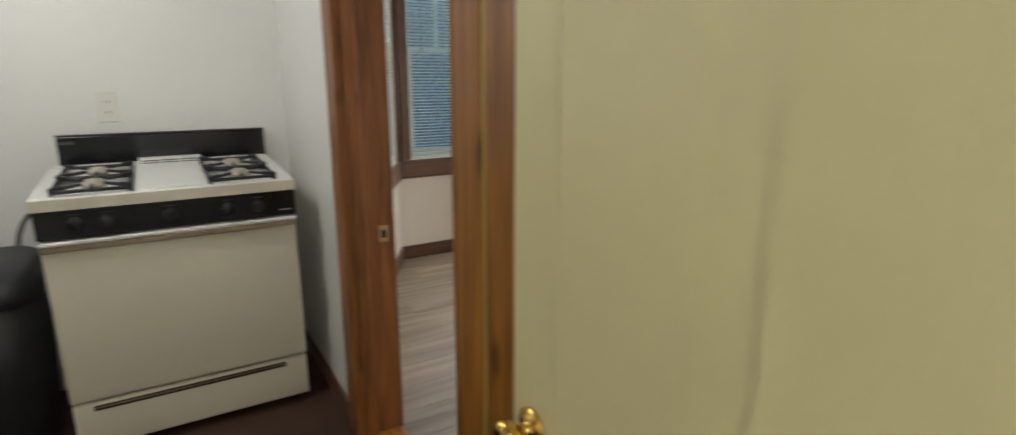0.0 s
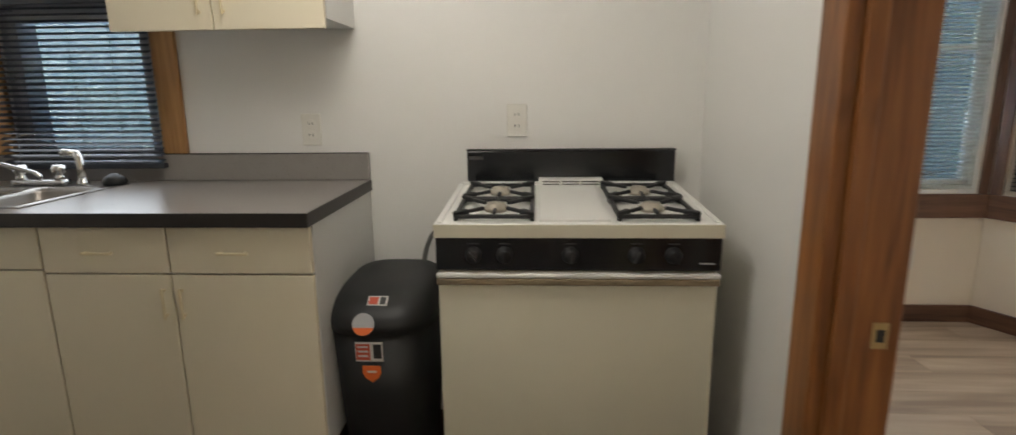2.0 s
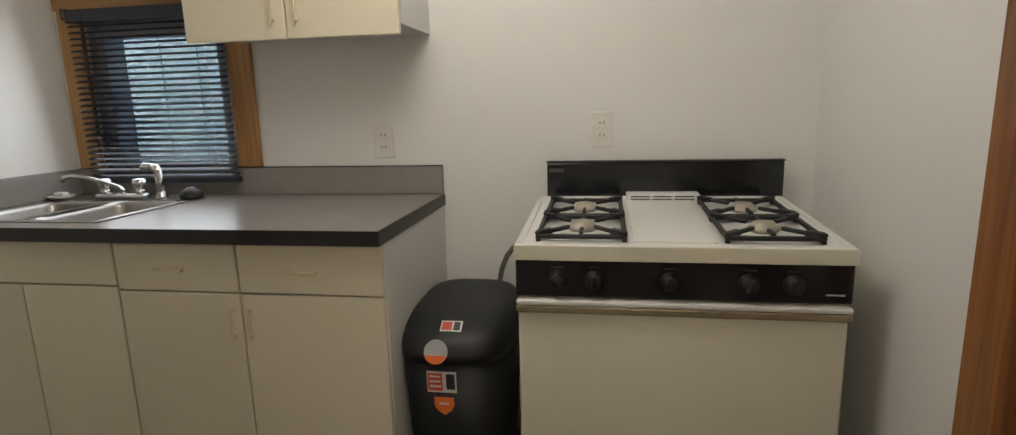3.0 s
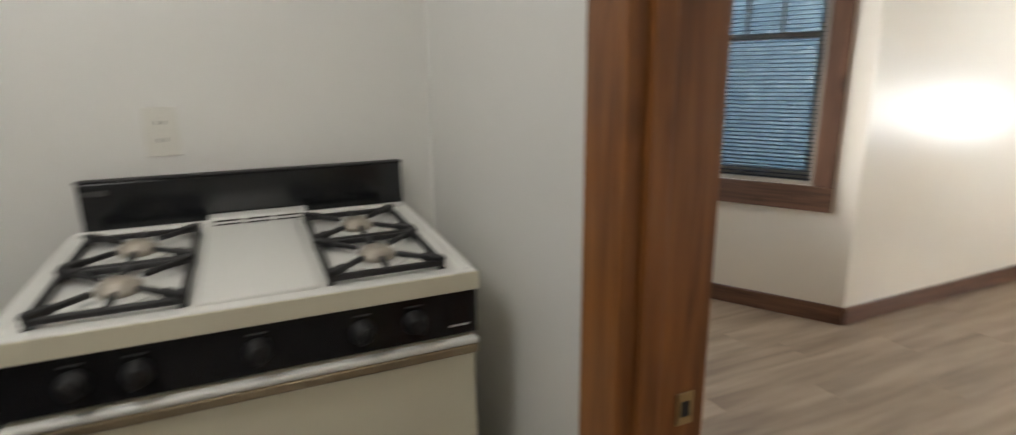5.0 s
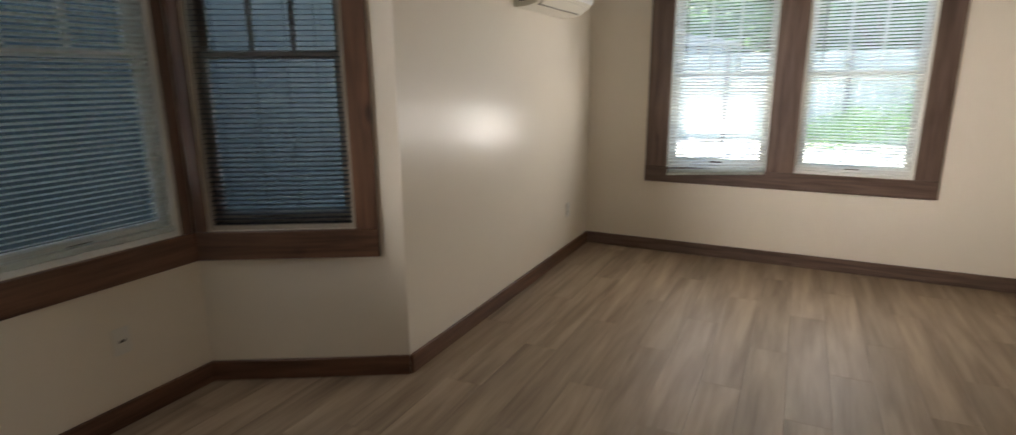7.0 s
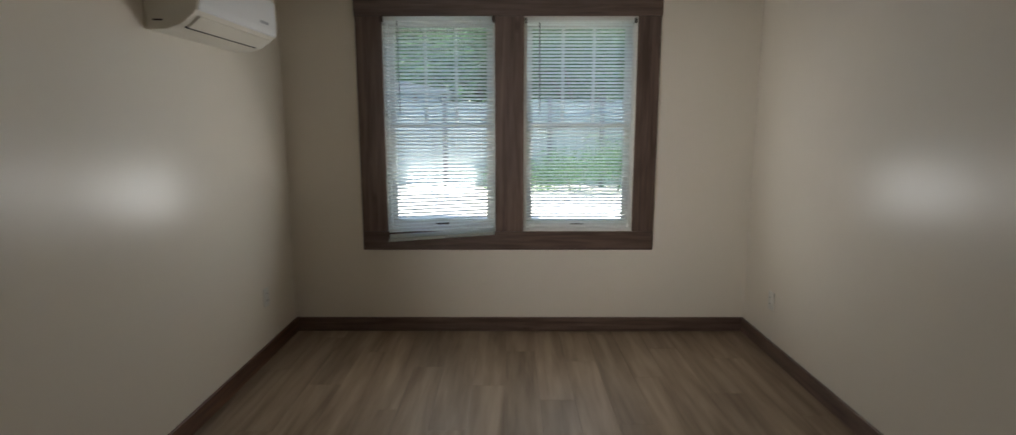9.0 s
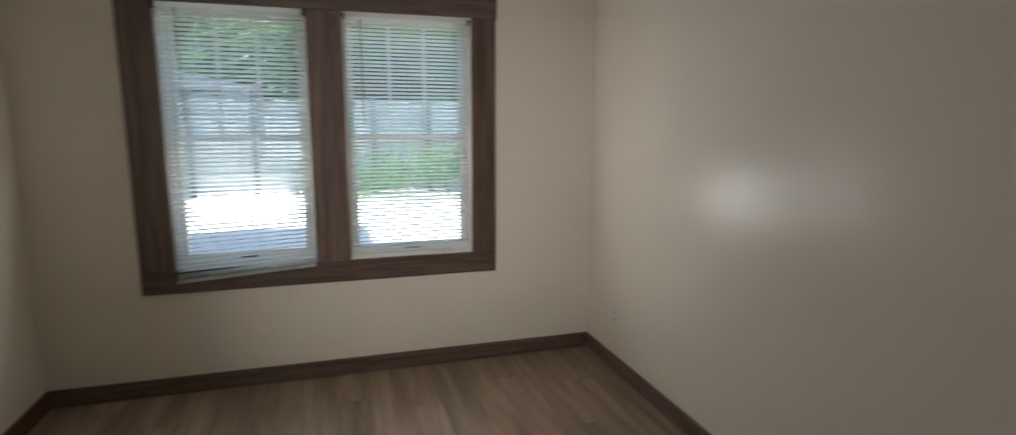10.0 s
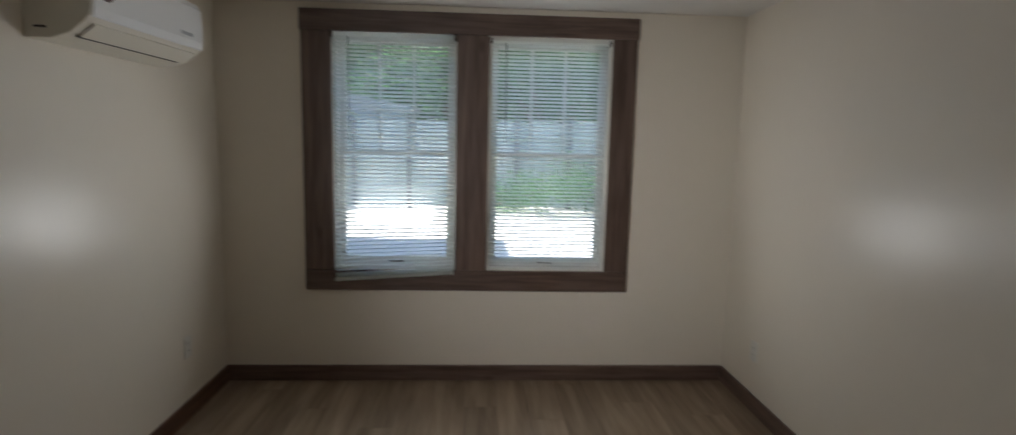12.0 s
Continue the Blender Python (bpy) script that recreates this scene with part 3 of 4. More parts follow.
casing(0.855, 2.040, DOOR_H + 0.006, DOOR_H + 0.10, mP, M_CASE_X, DL, 0.022)
casing(-0.951, -0.860, 0, DOOR_H + 0.005, mF, M_TRIM_Z, "reddish-brown stained pine door casing")
casing(-1.895, -1.805, 0, DOOR_H + 0.005, mF, M_TRIM_Z, "reddish-brown stained pine door casing")
casing(-1.90, -0.855, DOOR_H + 0.006, DOOR_H + 0.10, mF, M_TRIM_X, "reddish-brown stained pine door casing", 0.022)
jamb = thing("door_jamb", "amber-brown pine door jamb with stop and brass strike plate", "door frame", pose(0, 0, 0), kind="structure")
part("jamb_board", box(0.078, 0.252, DOOR_N, DOOR_N + 0.015, FK, DOOR_H, 0.002, 1), M_JAMB_Z, jamb)
part("jamb_board", box(0.078, 0.252, DOOR_S - 0.015, DOOR_S, FK, DOOR_H, 0.002, 1), M_JAMB_Z, jamb)
part("jamb_head", box(0.078, 0.252, DOOR_S, DOOR_N, DOOR_H - 0.015, DOOR_H, 0.002, 1), M_CASE_Y, jamb)
part("door_stop", box(0.112, 0.150, DOOR_N - 0.012, DOOR_N + 0.001, FK, DOOR_H - 0.015, 0.002, 1), M_JAMB_Z, jamb)
part("door_stop", box(0.112, 0.150, DOOR_S - 0.001, DOOR_S + 0.012, FK, DOOR_H - 0.015, 0.002, 1), M_JAMB_Z, jamb)
sp = part("strike_plate", box(0.195, 0.228, DOOR_N - 0.0025, DOOR_N + 0.001, 0.785, 0.842, 0.001, 1), M_STRIKE, jamb, "tarnished brass strike plate")
part("latch_hole", box(0.203, 0.220, DOOR_N - 0.0032, DOOR_N, 0.800, 0.827), M_SLOT, sp)

# entry door, open against the partition
door = thing("door_1", "cream moulded panel door standing open, brass knob", "door", pose(0.045, -2.862, FK), kind="structure")
DW, DH, DT = 0.784, 1.985, 0.038
part("door_leaf", box(0, DT, 0, DW, 0.006, DH, 0.003, 2), M_DOOR, door)


def panel_mould(y0, y1, z0, z1, arch):
    """A raised moulding ring round a door panel, with an arched head."""
    pts = [(y0, z0), (y1, z0), (y1, z1)]
    for k in range(1, 12):
        a = k / 12
        pts.append((y1 + (y0 - y1) * a, z1 + arch * math.sin(math.pi * a)))
    pts.append((y0, z1))
    n = len(pts)
    cy, cz = (y0 + y1) / 2, (z0 + z1) / 2
    bm = bmesh.new()
    rings = []
    for off, h in ((0.0, 0.0), (0.010, 0.0035), (0.024, 0.002), (0.040, -0.001)):
        rings.append([bm.verts.new((-h + 0.0005, y + (off if y < cy else -off), z + (off if z < cz else -off))) for y, z in pts])
    for a, b in zip(rings, rings[1:]):
        for k in range(n):
            bm.faces.new((a[k], a[(k + 1) % n], b[(k + 1) % n], b[k]))
    return bm


for y0, y1 in ((0.105, 0.362), (0.422, 0.679)):
    part("panel_moulding", panel_mould(y0, y1, 0.19, 0.55, 0.05), M_DOOR, door, smooth=True)
    part("panel_moulding", panel_mould(y0, y1, 0.735, 1.80, 0.06), M_DOOR, door, smooth=True)
knob = part("door_knob", turned([(0.033, 0), (0.033, 0.004), (0.026, 0.009), (0.012, 0.012), (0.011, 0.028), (0.020, 0.034), (0.027, 0.044), (0.0275, 0.052), (0.024, 0.060), (0.014, 0.064), (0.001, 0.065)], 28,
                                Matrix.Translation((0, DW - 0.060, 0.732)) @ Matrix.Rotation(-math.pi / 2, 4, "Y")), M_BRASS, door, "polished brass door knob", True)
part("latch", box(0.008, 0.030, DW - 0.001, DW + 0.002, 0.692, 0.752), M_BRASS, door, "brass latch plate")
for z in (0.25, 1.0, 1.75):
    part("hinge", tube([(DT + 0.004, -0.004, z - 0.045), (DT + 0.004, -0.004, z + 0.045)], 0.006, 8), M_AGED, door)

# ---- kitchen ----


def outlet(p, m_rot, label="ivory wall outlet with a cover plate", toggle=False, small=False):
    t = thing("wall_outlet", label, "outlet", Matrix.Translation(p) @ m_rot)
    part("cover_plate", box(-0.036, 0.036, -0.007, 0.0, -0.058, 0.058, 0.003, 2), M_PLATE, t)
    if small:
        part("jack", box(-0.010, 0.010, -0.010, -0.006, -0.006, 0.006, 0.001, 1), M_SLOT, t, "dark cable jack")
        return t
    for z in (-0.0205, 0.0205):
        s = part("socket", turned([(0.017, 0), (0.017, 0.002), (0.0155, 0.003)], 18, Matrix.Translation((0, -0.006, z)) @ Matrix.Rotation(math.pi / 2, 4, "X")), M_PLATE, t)
        for x in (-0.0065, 0.0065):
            part("slot", box(x - 0.0013, x + 0.0013, -0.0098, -0.0085, z - 0.003, z + 0.006), M_SLOT, s)
    return t


R0 = Matrix.Identity(4)
RE = Matrix.Rotation(math.pi, 4, "Z")
outlet((-0.5625, 0, 1.2135), R0)
outlet((-1.318, 0, 1.186), R0)
outlet((1.60, AY, 0.37), R0, "ivory cable jack plate on the bay wall", small=True)
outlet((4.60, CY, 0.39), R0)
outlet((4.66, EY, 0.35), RE)

# gas range
range_ = thing("gas_range", "white and almond gas range with black control panel", "stove", pose(-0.769, -0.59, FK))
W, D = 0.772, 0.565
for x in (0.05, W - 0.05):
    for y in (0.05, D - 0.05):
        part("foot", turned([(0.016, 0), (0.016, 0.006), (0.009, 0.010), (0.009, 0.034)], 12, Matrix.Translation((x, y, 0))), M_KNOB, range_)
part("body", box(0.004, W - 0.004, 0.030, D, 0.032, 0.868, 0.004, 1), M_ALMOND, range_)
dr = part("drawer", box(0.006, W - 0.006, 0.0, 0.032, 0.030, 0.198, 0.008, 3), M_ALMOND, range_, "almond broiler drawer", True)
part("drawer_slot", box(0.065, W - 0.085, -0.002, 0.004, 0.166, 0.186, 0.002, 1), M_SLOT, dr, "dark finger slot")
part("slot_lip", box(0.065, W - 0.085, -0.004, 0.001, 0.176, 0.180, 0.001, 1), M_AGED, dr, "brassy metal lip")
od = part("oven_door", box(0.004, W - 0.004, -0.004, 0.032, 0.206, 0.769, 0.008, 3), M_ALMOND, range_, "almond oven door", True)
part("door_handle", box(0.002, W - 0.002, -0.021, 0.0, 0.755, 0.769, 0.005, 3), M_ENAMEL, od, "white full-width door handle", True)
part("handle_trim", box(0.002, W - 0.002, -0.019, -0.002, 0.735, 0.7545, 0.004, 2), M_STRIP, od, "worn brassy metal strip")
cp = part("control_panel", box(0.0, W, -0.004, 0.035, 0.774, 0.866, 0.003, 1), M_BLKGLASS, range_, "glossy black control panel")
for i, x in enumerate((0.104, 0.190, 0.368, 0.546, 0.644)):
    k = part("knob", turned([(0.024, 0), (0.024, 0.004), (0.019, 0.008), (0.0175, 0.022), (0.015, 0.025), (0.001, 0.0255)], 20,
                            Matrix.Translation((x, -0.004, 0.818)) @ Matrix.Rotation(math.pi / 2, 4, "X")), M_KNOB, cp, "round black knob", True)
    part("knob_grip", box(x - 0.004, x + 0.004, -0.036, -0.022, 0.801, 0.835, 0.002, 1, Matrix.Translation((x, 0, 0.818)) @ Matrix.Rotation((-0.7, 0.2, 0, 0.5, -0.4)[i], 4, "Y") @ Matrix.Translation((-x, 0, -0.818))), M_KNOB, k)
    part("knob_mark", box(x - 0.016, x + 0.016, -0.0050, -0.0035, 0.848, 0.851), M_INK, cp, "small grey printed mark")
part("maker_mark", box(W - 0.058, W - 0.018, -0.0050, -0.0035, 0.793, 0.797), M_INKLT, cp, "small grey printed mark")
part("cooktop", box(-0.002, W + 0.002, -0.0085, D - 0.02, 0.874, 0.905, 0.003, 2), M_ENAMEL, range_, "white enamel cooktop")
part("cooktop_lip", box(-0.003, W + 0.003, -0.012, -0.009, 0.867, 0.9035, 0.001, 2), M_ALMOND, range_, "plain almond front lip")
part("cooktop_skirt", box(0.001, W - 0.001, 0.06, D - 0.03, 0.845, 0.8745, 0.001, 1), M_ENAMEL, range_, "white enamel side skirt")
rim = bmesh.new()
slab(rim, 0.012, W - 0.012, D - 0.050, D - 0.030, 0.901, 0.915)
slab(rim, 0.004, 0.020, 0.004, D - 0.0505, 0.901, 0.909)
slab(rim, W - 0.020, W - 0.004, 0.004, D - 0.0505, 0.901, 0.909)
soften(rim, 0.004)
part("cooktop_rim", rim, M_ENAMEL, range_, "raised white rim")
part("griddle_cover", box(0.284, 0.480, 0.016, D - 0.075, 0.901, 0.9115, 0.003, 2), M_ENAMEL, range_, "white centre cover plate")
vent = part("oven_vent", box(0.284, 0.508, D - 0.080, D - 0.030, 0.903, 0.930, 0.004, 3), M_ENAMEL, range_, "white raised oven vent", True)
for k in range(3):
    for z in (0.911, 0.920):
        part("vent_slot", box(0.298 + 0.067 * k, 0.298 + 0.067 * k + 0.060, D - 0.0812, D - 0.078, z, z + 0.0042, 0.001, 1), M_SLOT, vent)
bgp = part("backguard", box(0.028, W - 0.006, D - 0.026, D + 0.004, 0.868, 1.048, 0.004, 2), M_BLKGLASS, range_, "glossy black backguard")
part("backguard_trim", box(0.026, W - 0.004, D - 0.028, D + 0.006, 1.0485, 1.053, 0.001, 1), M_KNOB, bgp)
part("brand_bar", box(0.035, 0.085, D - 0.0275, D - 0.025, 1.018, 1.030), M_INK, bgp, "faint grey printed bar")


def burner(cx, cy):
    b = part("burner", turned([(0.062, 0.0), (0.060, 0.004), (0.045, -0.002 + 0.004), (0.040, 0.003)], 28, Matrix.Translation((cx, cy, 0.9055))), M_ENAMEL, range_, "white enamel burner bowl", True)
    part("burner_head", turned([(0.030, 0), (0.037, 0.006), (0.037, 0.014), (0.028, 0.017), (0.026, 0.025), (0.001, 0.027)], 24, Matrix.Translation((cx, cy, 0.9065))), M_ALU, b, "tarnished aluminium burner head", True)
    return b


def grate(x0, x1, y0, y1):
    """A square cast-iron grate: a frame on feet, raised fingers towards the middle."""
    bm = bmesh.new()
    h0, h1, t = 0.912, 0.923, 0.012
    slab(bm, x0, x1, y0, y0 + t, h0, h1)
    slab(bm, x0, x1, y1 - t, y1, h0, h1)
    slab(bm, x0, x0 + t, y0 + t, y1 - t, h0, h1)
    slab(bm, x1 - t, x1, y0 + t, y1 - t, h0, h1)
    cx, cy = (x0 + x1) / 2, (y0 + y1) / 2
    L = math.hypot(x1 - x0, y1 - y0) / 2
    for k in range(4):
        a = math.atan2(y1 - y0, x1 - x0) * (1 if k % 2 == 0 else -1) + (0 if k < 2 else math.pi)
        m = Matrix.Translation((cx, cy, 0)) @ Matrix.Rotation(a, 4, "Z")
        slab(bm, 0.046, L - 0.006, -0.0055, 0.0055, h1 - 0.004, h1 + 0.006, m)
        slab(bm, L - 0.050, L - 0.008, -0.009, 0.009, h1 - 0.005, h1 + 0.009, m)
    for x in (x0, x1 - t):
        for y in (y0, y1 - t):
            slab(bm, x, x + t, y, y + t, 0.905, h0)
            slab(bm, x - 0.001, x + t + 0.001, y - 0.001, y + t + 0.001, h1, h1 + 0.008)
    slab(bm, cx - 0.005, cx + 0.005, y1 - 0.062, y1 - t, h1 - 0.006, h1 + 0.005)
    slab(bm, cx - 0.005, cx + 0.005, y0 + t, y0 + 0.062, h1 - 0.006, h1 + 0.005)
    soften(bm, 0.002, 1)
    return part("grate", bm, M_IRON, range_, "black cast-iron pan grate")


for gx0, gx1 in ((0.048, 0.270), (0.495, 0.717)):
    for gy0, gy1 in ((0.020, 0.236), (0.242, 0.458)):
        burner((gx0 + gx1) / 2, (gy0 + gy1) / 2)
        grate(gx0, gx1, gy0, gy1)

# the top rises slightly towards the backguard
rise = Matrix.Translation((0, -0.0085, 0.9035)) @ Matrix.Rotation(radians(2.7), 4, "X") @ Matrix.Translation((0, 0.0085, -0.9035))
for ob in range_.children:
    if ob.name.split(".")[0] in ("cooktop", "cooktop_rim", "cooktop_skirt", "griddle_cover", "oven_vent", "burner", "grate"):
        ob.matrix_basis = rise @ ob.matrix_basis

# gas hose behind the range
solid("gas_hose", tube([(-0.74, -0.10, 0.865), (-0.78, -0.095, 0.866), (-0.82, -0.09, 0.855), (-0.852, -0.085, 0.832), (-0.878, -0.08, 0.798), (-0.896, -0.077, 0.755), (-0.908, -0.074, 0.70), (-0.916, -0.07, 0.62), (-0.92, -0.06, 0.45), (-0.92, -0.05, FK)], 0.009, 12),
      M_HOSE, "grey flexible gas hose beside the range", "hose", smooth=True)

# rubbish bin
bin_ = thing("trash_can", "tall black plastic trash can with stickers", "trash can", pose(-0.975, -0.358, FK) @ Matrix.Diagonal((1, 1, 1.035, 1)))


def ring_loft(sections, n=36, power=3.2):
    """A loft through rounded-square rings of (z, half width, front y, back y)."""
    bm = bmesh.new()
    rings = []
    for z, hw, y0, y1 in sections:
        cy, hd = (y0 + y1) / 2, (y1 - y0) / 2
        ring = []
        for k in range(n):
            a = 2 * math.pi * k / n
            c, s = math.cos(a), math.sin(a)
            ring.append(bm.verts.new((hw * math.copysign(abs(c) ** (2 / power), c), cy + hd * math.copysign(abs(s) ** (2 / power), s), z)))
        rings.append(ring)
    for a, b in zip(rings, rings[1:]):
        for k in range(n):
            bm.faces.new((a[k], a[(k + 1) % n], b[(k + 1) % n], b[k]))
    bm.faces.new(rings[0][::-1])
    bm.faces.new(rings[-1])
    return bm


part("body", ring_loft([(0.0, 0.128, -0.140, 0.230), (0.01, 0.132, -0.146, 0.235), (0.30, 0.150, -0.172, 0.260), (0.535, 0.162, -0.188, 0.275)]), M_BIN, bin_, smooth=True)
lid = part("lid", ring_loft([(0.537, 0.166, -0.192, 0.279), (0.565, 0.167, -0.192, 0.280), (0.590, 0.165, -0.176, 0.279), (0.614, 0.159, -0.140, 0.277), (0.630, 0.148, -0.085, 0.272), (0.638, 0.128, -0.02, 0.262), (0.641, 0.09, 0.03, 0.240)]), M_BIN, bin_, "domed black lid", True)
part("pedal", box(-0.05, 0.05, -0.185, -0.12, 0.012, 0.028, 0.005, 2), M_BIN, bin_, "black foot pedal")


def sticker(name, w, h, y, z, lean, material, label, dx=0.0, parent=None, lift=0.0):
    m = Matrix.Translation((dx, y, z)) @ Matrix.Rotation(lean, 4, "X")
    return part(name, box(-w / 2, w / 2, -0.0016 - lift, 0.0006 - lift, -h / 2, h / 2, 0, 1, m), material, parent or bin_, label)


def cut_sticker(outline, y, z, lean, material, label, dx, parent, lift=0.0, name="sticker"):
    bm = prism(outline, -0.0016 - lift, 0.0006 - lift, "y")
    bmesh.ops.transform(bm, matrix=Matrix.Translation((dx, y, z)) @ Matrix.Rotation(lean, 4, "X"), verts=bm.verts)
    return part(name, bm, material, parent, label)


bx = -0.012
s1 = sticker("sticker", 0.082, 0.060, -0.186, 0.488, 0.045, M_LBLW, "white and red sticker", bx)
sticker("sticker_print", 0.042, 0.050, -0.186, 0.488, 0.045, M_LBLR, "red print", bx - 0.018, s1, 0.001)
sticker("sticker_print", 0.024, 0.044, -0.186, 0.490, 0.045, M_LBLK, "black print", bx + 0.025, s1, 0.001)
for k in range(3):
    sticker("text_bar", 0.030, 0.005, -0.186, 0.504 - 0.014 * k, 0.045, M_LBLW, "white text bar", bx - 0.018, s1, 0.002)
s2 = cut_sticker([(-0.027, 0.024), (0.027, 0.024), (0.028, 0.002), (0.020, -0.014), (0.0, -0.028), (-0.020, -0.014), (-0.028, 0.002)], -0.1835, 0.420, 0.045, M_LBLO, "orange shield sticker", bx + 0.004, bin_)
sticker("text_bar", 0.028, 0.006, -0.1835, 0.426, 0.045, M_LBLW, "pale text bar", bx + 0.004, s2, 0.001)
oval = [(0.033 * math.cos(a), 0.032 * math.sin(a)) for a in (2 * math.pi * k / 20 for k in range(20))]
s3 = cut_sticker(oval, -0.188, 0.572, -0.42, M_LBLG, "grey and orange round sticker on the lid", bx - 0.012, lid)
cut_sticker([(x, y) for x, y in oval if y < -0.008], -0.188, 0.572, -0.42, M_LBLO, "orange print", bx - 0.012, s3, 0.001, "sticker_print")
s4 = sticker("sticker", 0.060, 0.034, -0.128, 0.6205, -0.98, M_LBLW, "white and red sticker on the lid", bx + 0.018, lid)
sticker("sticker_print", 0.028, 0.026, -0.128, 0.6205, -0.98, M_LBLR, "red print", bx + 0.006, s4, 0.001)
sticker("sticker_print", 0.018, 0.026, -0.128, 0.6205, -0.98, M_LBLK, "black print", bx + 0.034, s4, 0.001)

# base cabinets
CB, CTZ, CF = 0.265, 0.960, -0.60


def pull(parent, p, length, upright):
    """A straight flat bar handle on two posts, standing off the front at p."""
    bm = bmesh.new()
    h, r = length / 2, 0.0036
    for a in (-h + 0.004, h - 0.014):
        slab(bm, a, a + 0.008, -0.013, 0.0008, -0.003, 0.003)
    slab(bm, -h, h, -0.018, -0.0125, -r, r)
    soften(bm, 0.0012, 2)
    m = Matrix.Translation(p)
    if upright:
        m = m @ Matrix.Rotation(math.pi / 2, 4, "Y")
    bmesh.ops.transform(bm, matrix=m, verts=bm.verts)
    return part("handle", bm, M_PULL, parent, "slim cream-gold bar handle")


def front(parent, nm, x0, x1, z0, z1, label=""):
    return part(nm, box(x0 + 0.0015, x1 - 0.0015, CF, CF + 0.018, z0, z1, 0.002, 1), M_CREAM, parent, label)


cab1 = thing("base_cabinet", "cream base cabinet, two drawers over two doors", "cabinet", pose(0, 0, 0), group="kitchen base cabinets")
part("body", box(-1.893, -1.112, CF + 0.019, -0.004, CB, CTZ, 0.001, 1), M_CABSIDE, cab1, "white laminate carcass")
part("toe_kick", box(-1.893, -1.125, CF + 0.075, -0.01, FK, CB - 0.001), M_TOE, cab1, "dark brown toe kick")
for a, b, hx, dxh in ((-1.893, -1.522, -1.72, -1.546), (-1.520, -1.113, -1.331, -1.494)):
    pull(front(cab1, "drawer_front", a, b, 0.822, 0.955), (hx, CF, 0.883), 0.088, False)
    pull(front(cab1, "door", a, b, CB, 0.817), (dxh, CF, 0.735), 0.092, True)
cab2 = thing("base_cabinet", "cream sink base cabinet with a blank front", "cabinet", pose(0, 0, 0), group="kitchen base cabinets")
part("body", box(-2.572, -1.896, CF + 0.019, -0.004, CB, 0.82, 0.001, 1), M_CABSIDE, cab2, "white laminate carcass")
part("toe_kick", box(-2.572, -1.896, CF + 0.075, -0.01, FK, CB - 0.001), M_TOE, cab2, "dark brown toe kick")
front(cab2, "blank_front", -2.572, -1.896, 0.832, 0.955)
front(cab2, "door", -2.572, -2.212, CB, 0.827)
front(cab2, "door", -2.210, -1.896, CB, 0.827)

# worktop, with the sink's cut-out
SX0, SX1, SY0, SY1 = -2.545, -1.985, -0.545, -0.105
top = thing("worktop", "grey speckled laminate worktop with a black front edge", "worktop", pose(0, 0, 0))
bm = bmesh.new()
outer = [(KW + 0.002, -0.622), (-1.110, -0.622), (-1.110, -0.003), (KW + 0.002, -0.003)]
inner = [(SX0, SY0), (SX1, SY0), (SX1, SY1), (SX0, SY1)]
grid = [[bm.verts.new((x, y, z)) for x, y in ring] for z in (0.961, 1.0) for ring in (outer, inner)]
for k in range(4):
    j = (k + 1) % 4
    bm.faces.new((grid[2][k], grid[2][j], grid[3][j], grid[3][k]))
    bm.faces.new((grid[0][k], grid[1][k], grid[1][j], grid[0][j]))
    bm.faces.new((grid[0][k], grid[0][j], grid[2][j], grid[2][k]))
    bm.faces.new((grid[1][k], grid[3][k], grid[3][j], grid[1][j]))
part("deck", bm, M_CTR, top, "grey laminate deck")
part("front_edge", box(KW + 0.002, -1.1065, -0.626, -0.6225, 0.961, 0.9995), M_CTREDGE, top, "black front edge")
part("end_edge", box(-1.1095, -1.106, -0.622, -0.003, 0.961, 0.9995), M_CTREDGE, top, "black end edge")
part("backsplash", box(KW + 0.0225, -1.108, -0.021, -0.002, 1.0005, 1.099, 0.003, 2), M_CTR, top, "low grey backsplash")
part("side_splash", box(KW + 0.002, KW + 0.021, -0.620, -0.002, 1.0005, 1.099, 0.003, 2), M_CTR, top, "low grey backsplash")
part("splash_cap", box(KW + 0.0225, -1.1075, -0.0215, -0.0015, 1.0995, 1.1015), M_CTREDGE, top, "thin dark top edge")

sink = thing("kitchen_sink", "double-bowl stainless steel sink set in the worktop", "sink", pose(0, 0, 0))


def bowl(x0, x1, y0, y1):
    bm = bmesh.new()
    n = 28
    rings = []
    for z, off in ((1.002, -0.010), (1.000, 0.0), (0.985, 0.006), (0.87, 0.014), (0.845, 0.030), (0.840, 0.07)):
        cx, cy, hw, hd = (x0 + x1) / 2, (y0 + y1) / 2, (x1 - x0) / 2 - off, (y1 - y0) / 2 - off
        ring = []
        for k in range(n):
            a = 2 * math.pi * k / n
            c, s = math.cos(a), math.sin(a)
            ring.append(bm.verts.new((cx + hw * math.copysign(abs(c) ** 0.4, c), cy + hd * math.copysign(abs(s) ** 0.4, s), z)))
        rings.append(ring)
    for a, b in zip(rings, rings[1:]):
        for k in range(n):
            bm.faces.new((a[k], a[(k + 1) % n], b[(k + 1) % n], b[k]))
    bm.faces.new(rings[-1])
    return bm


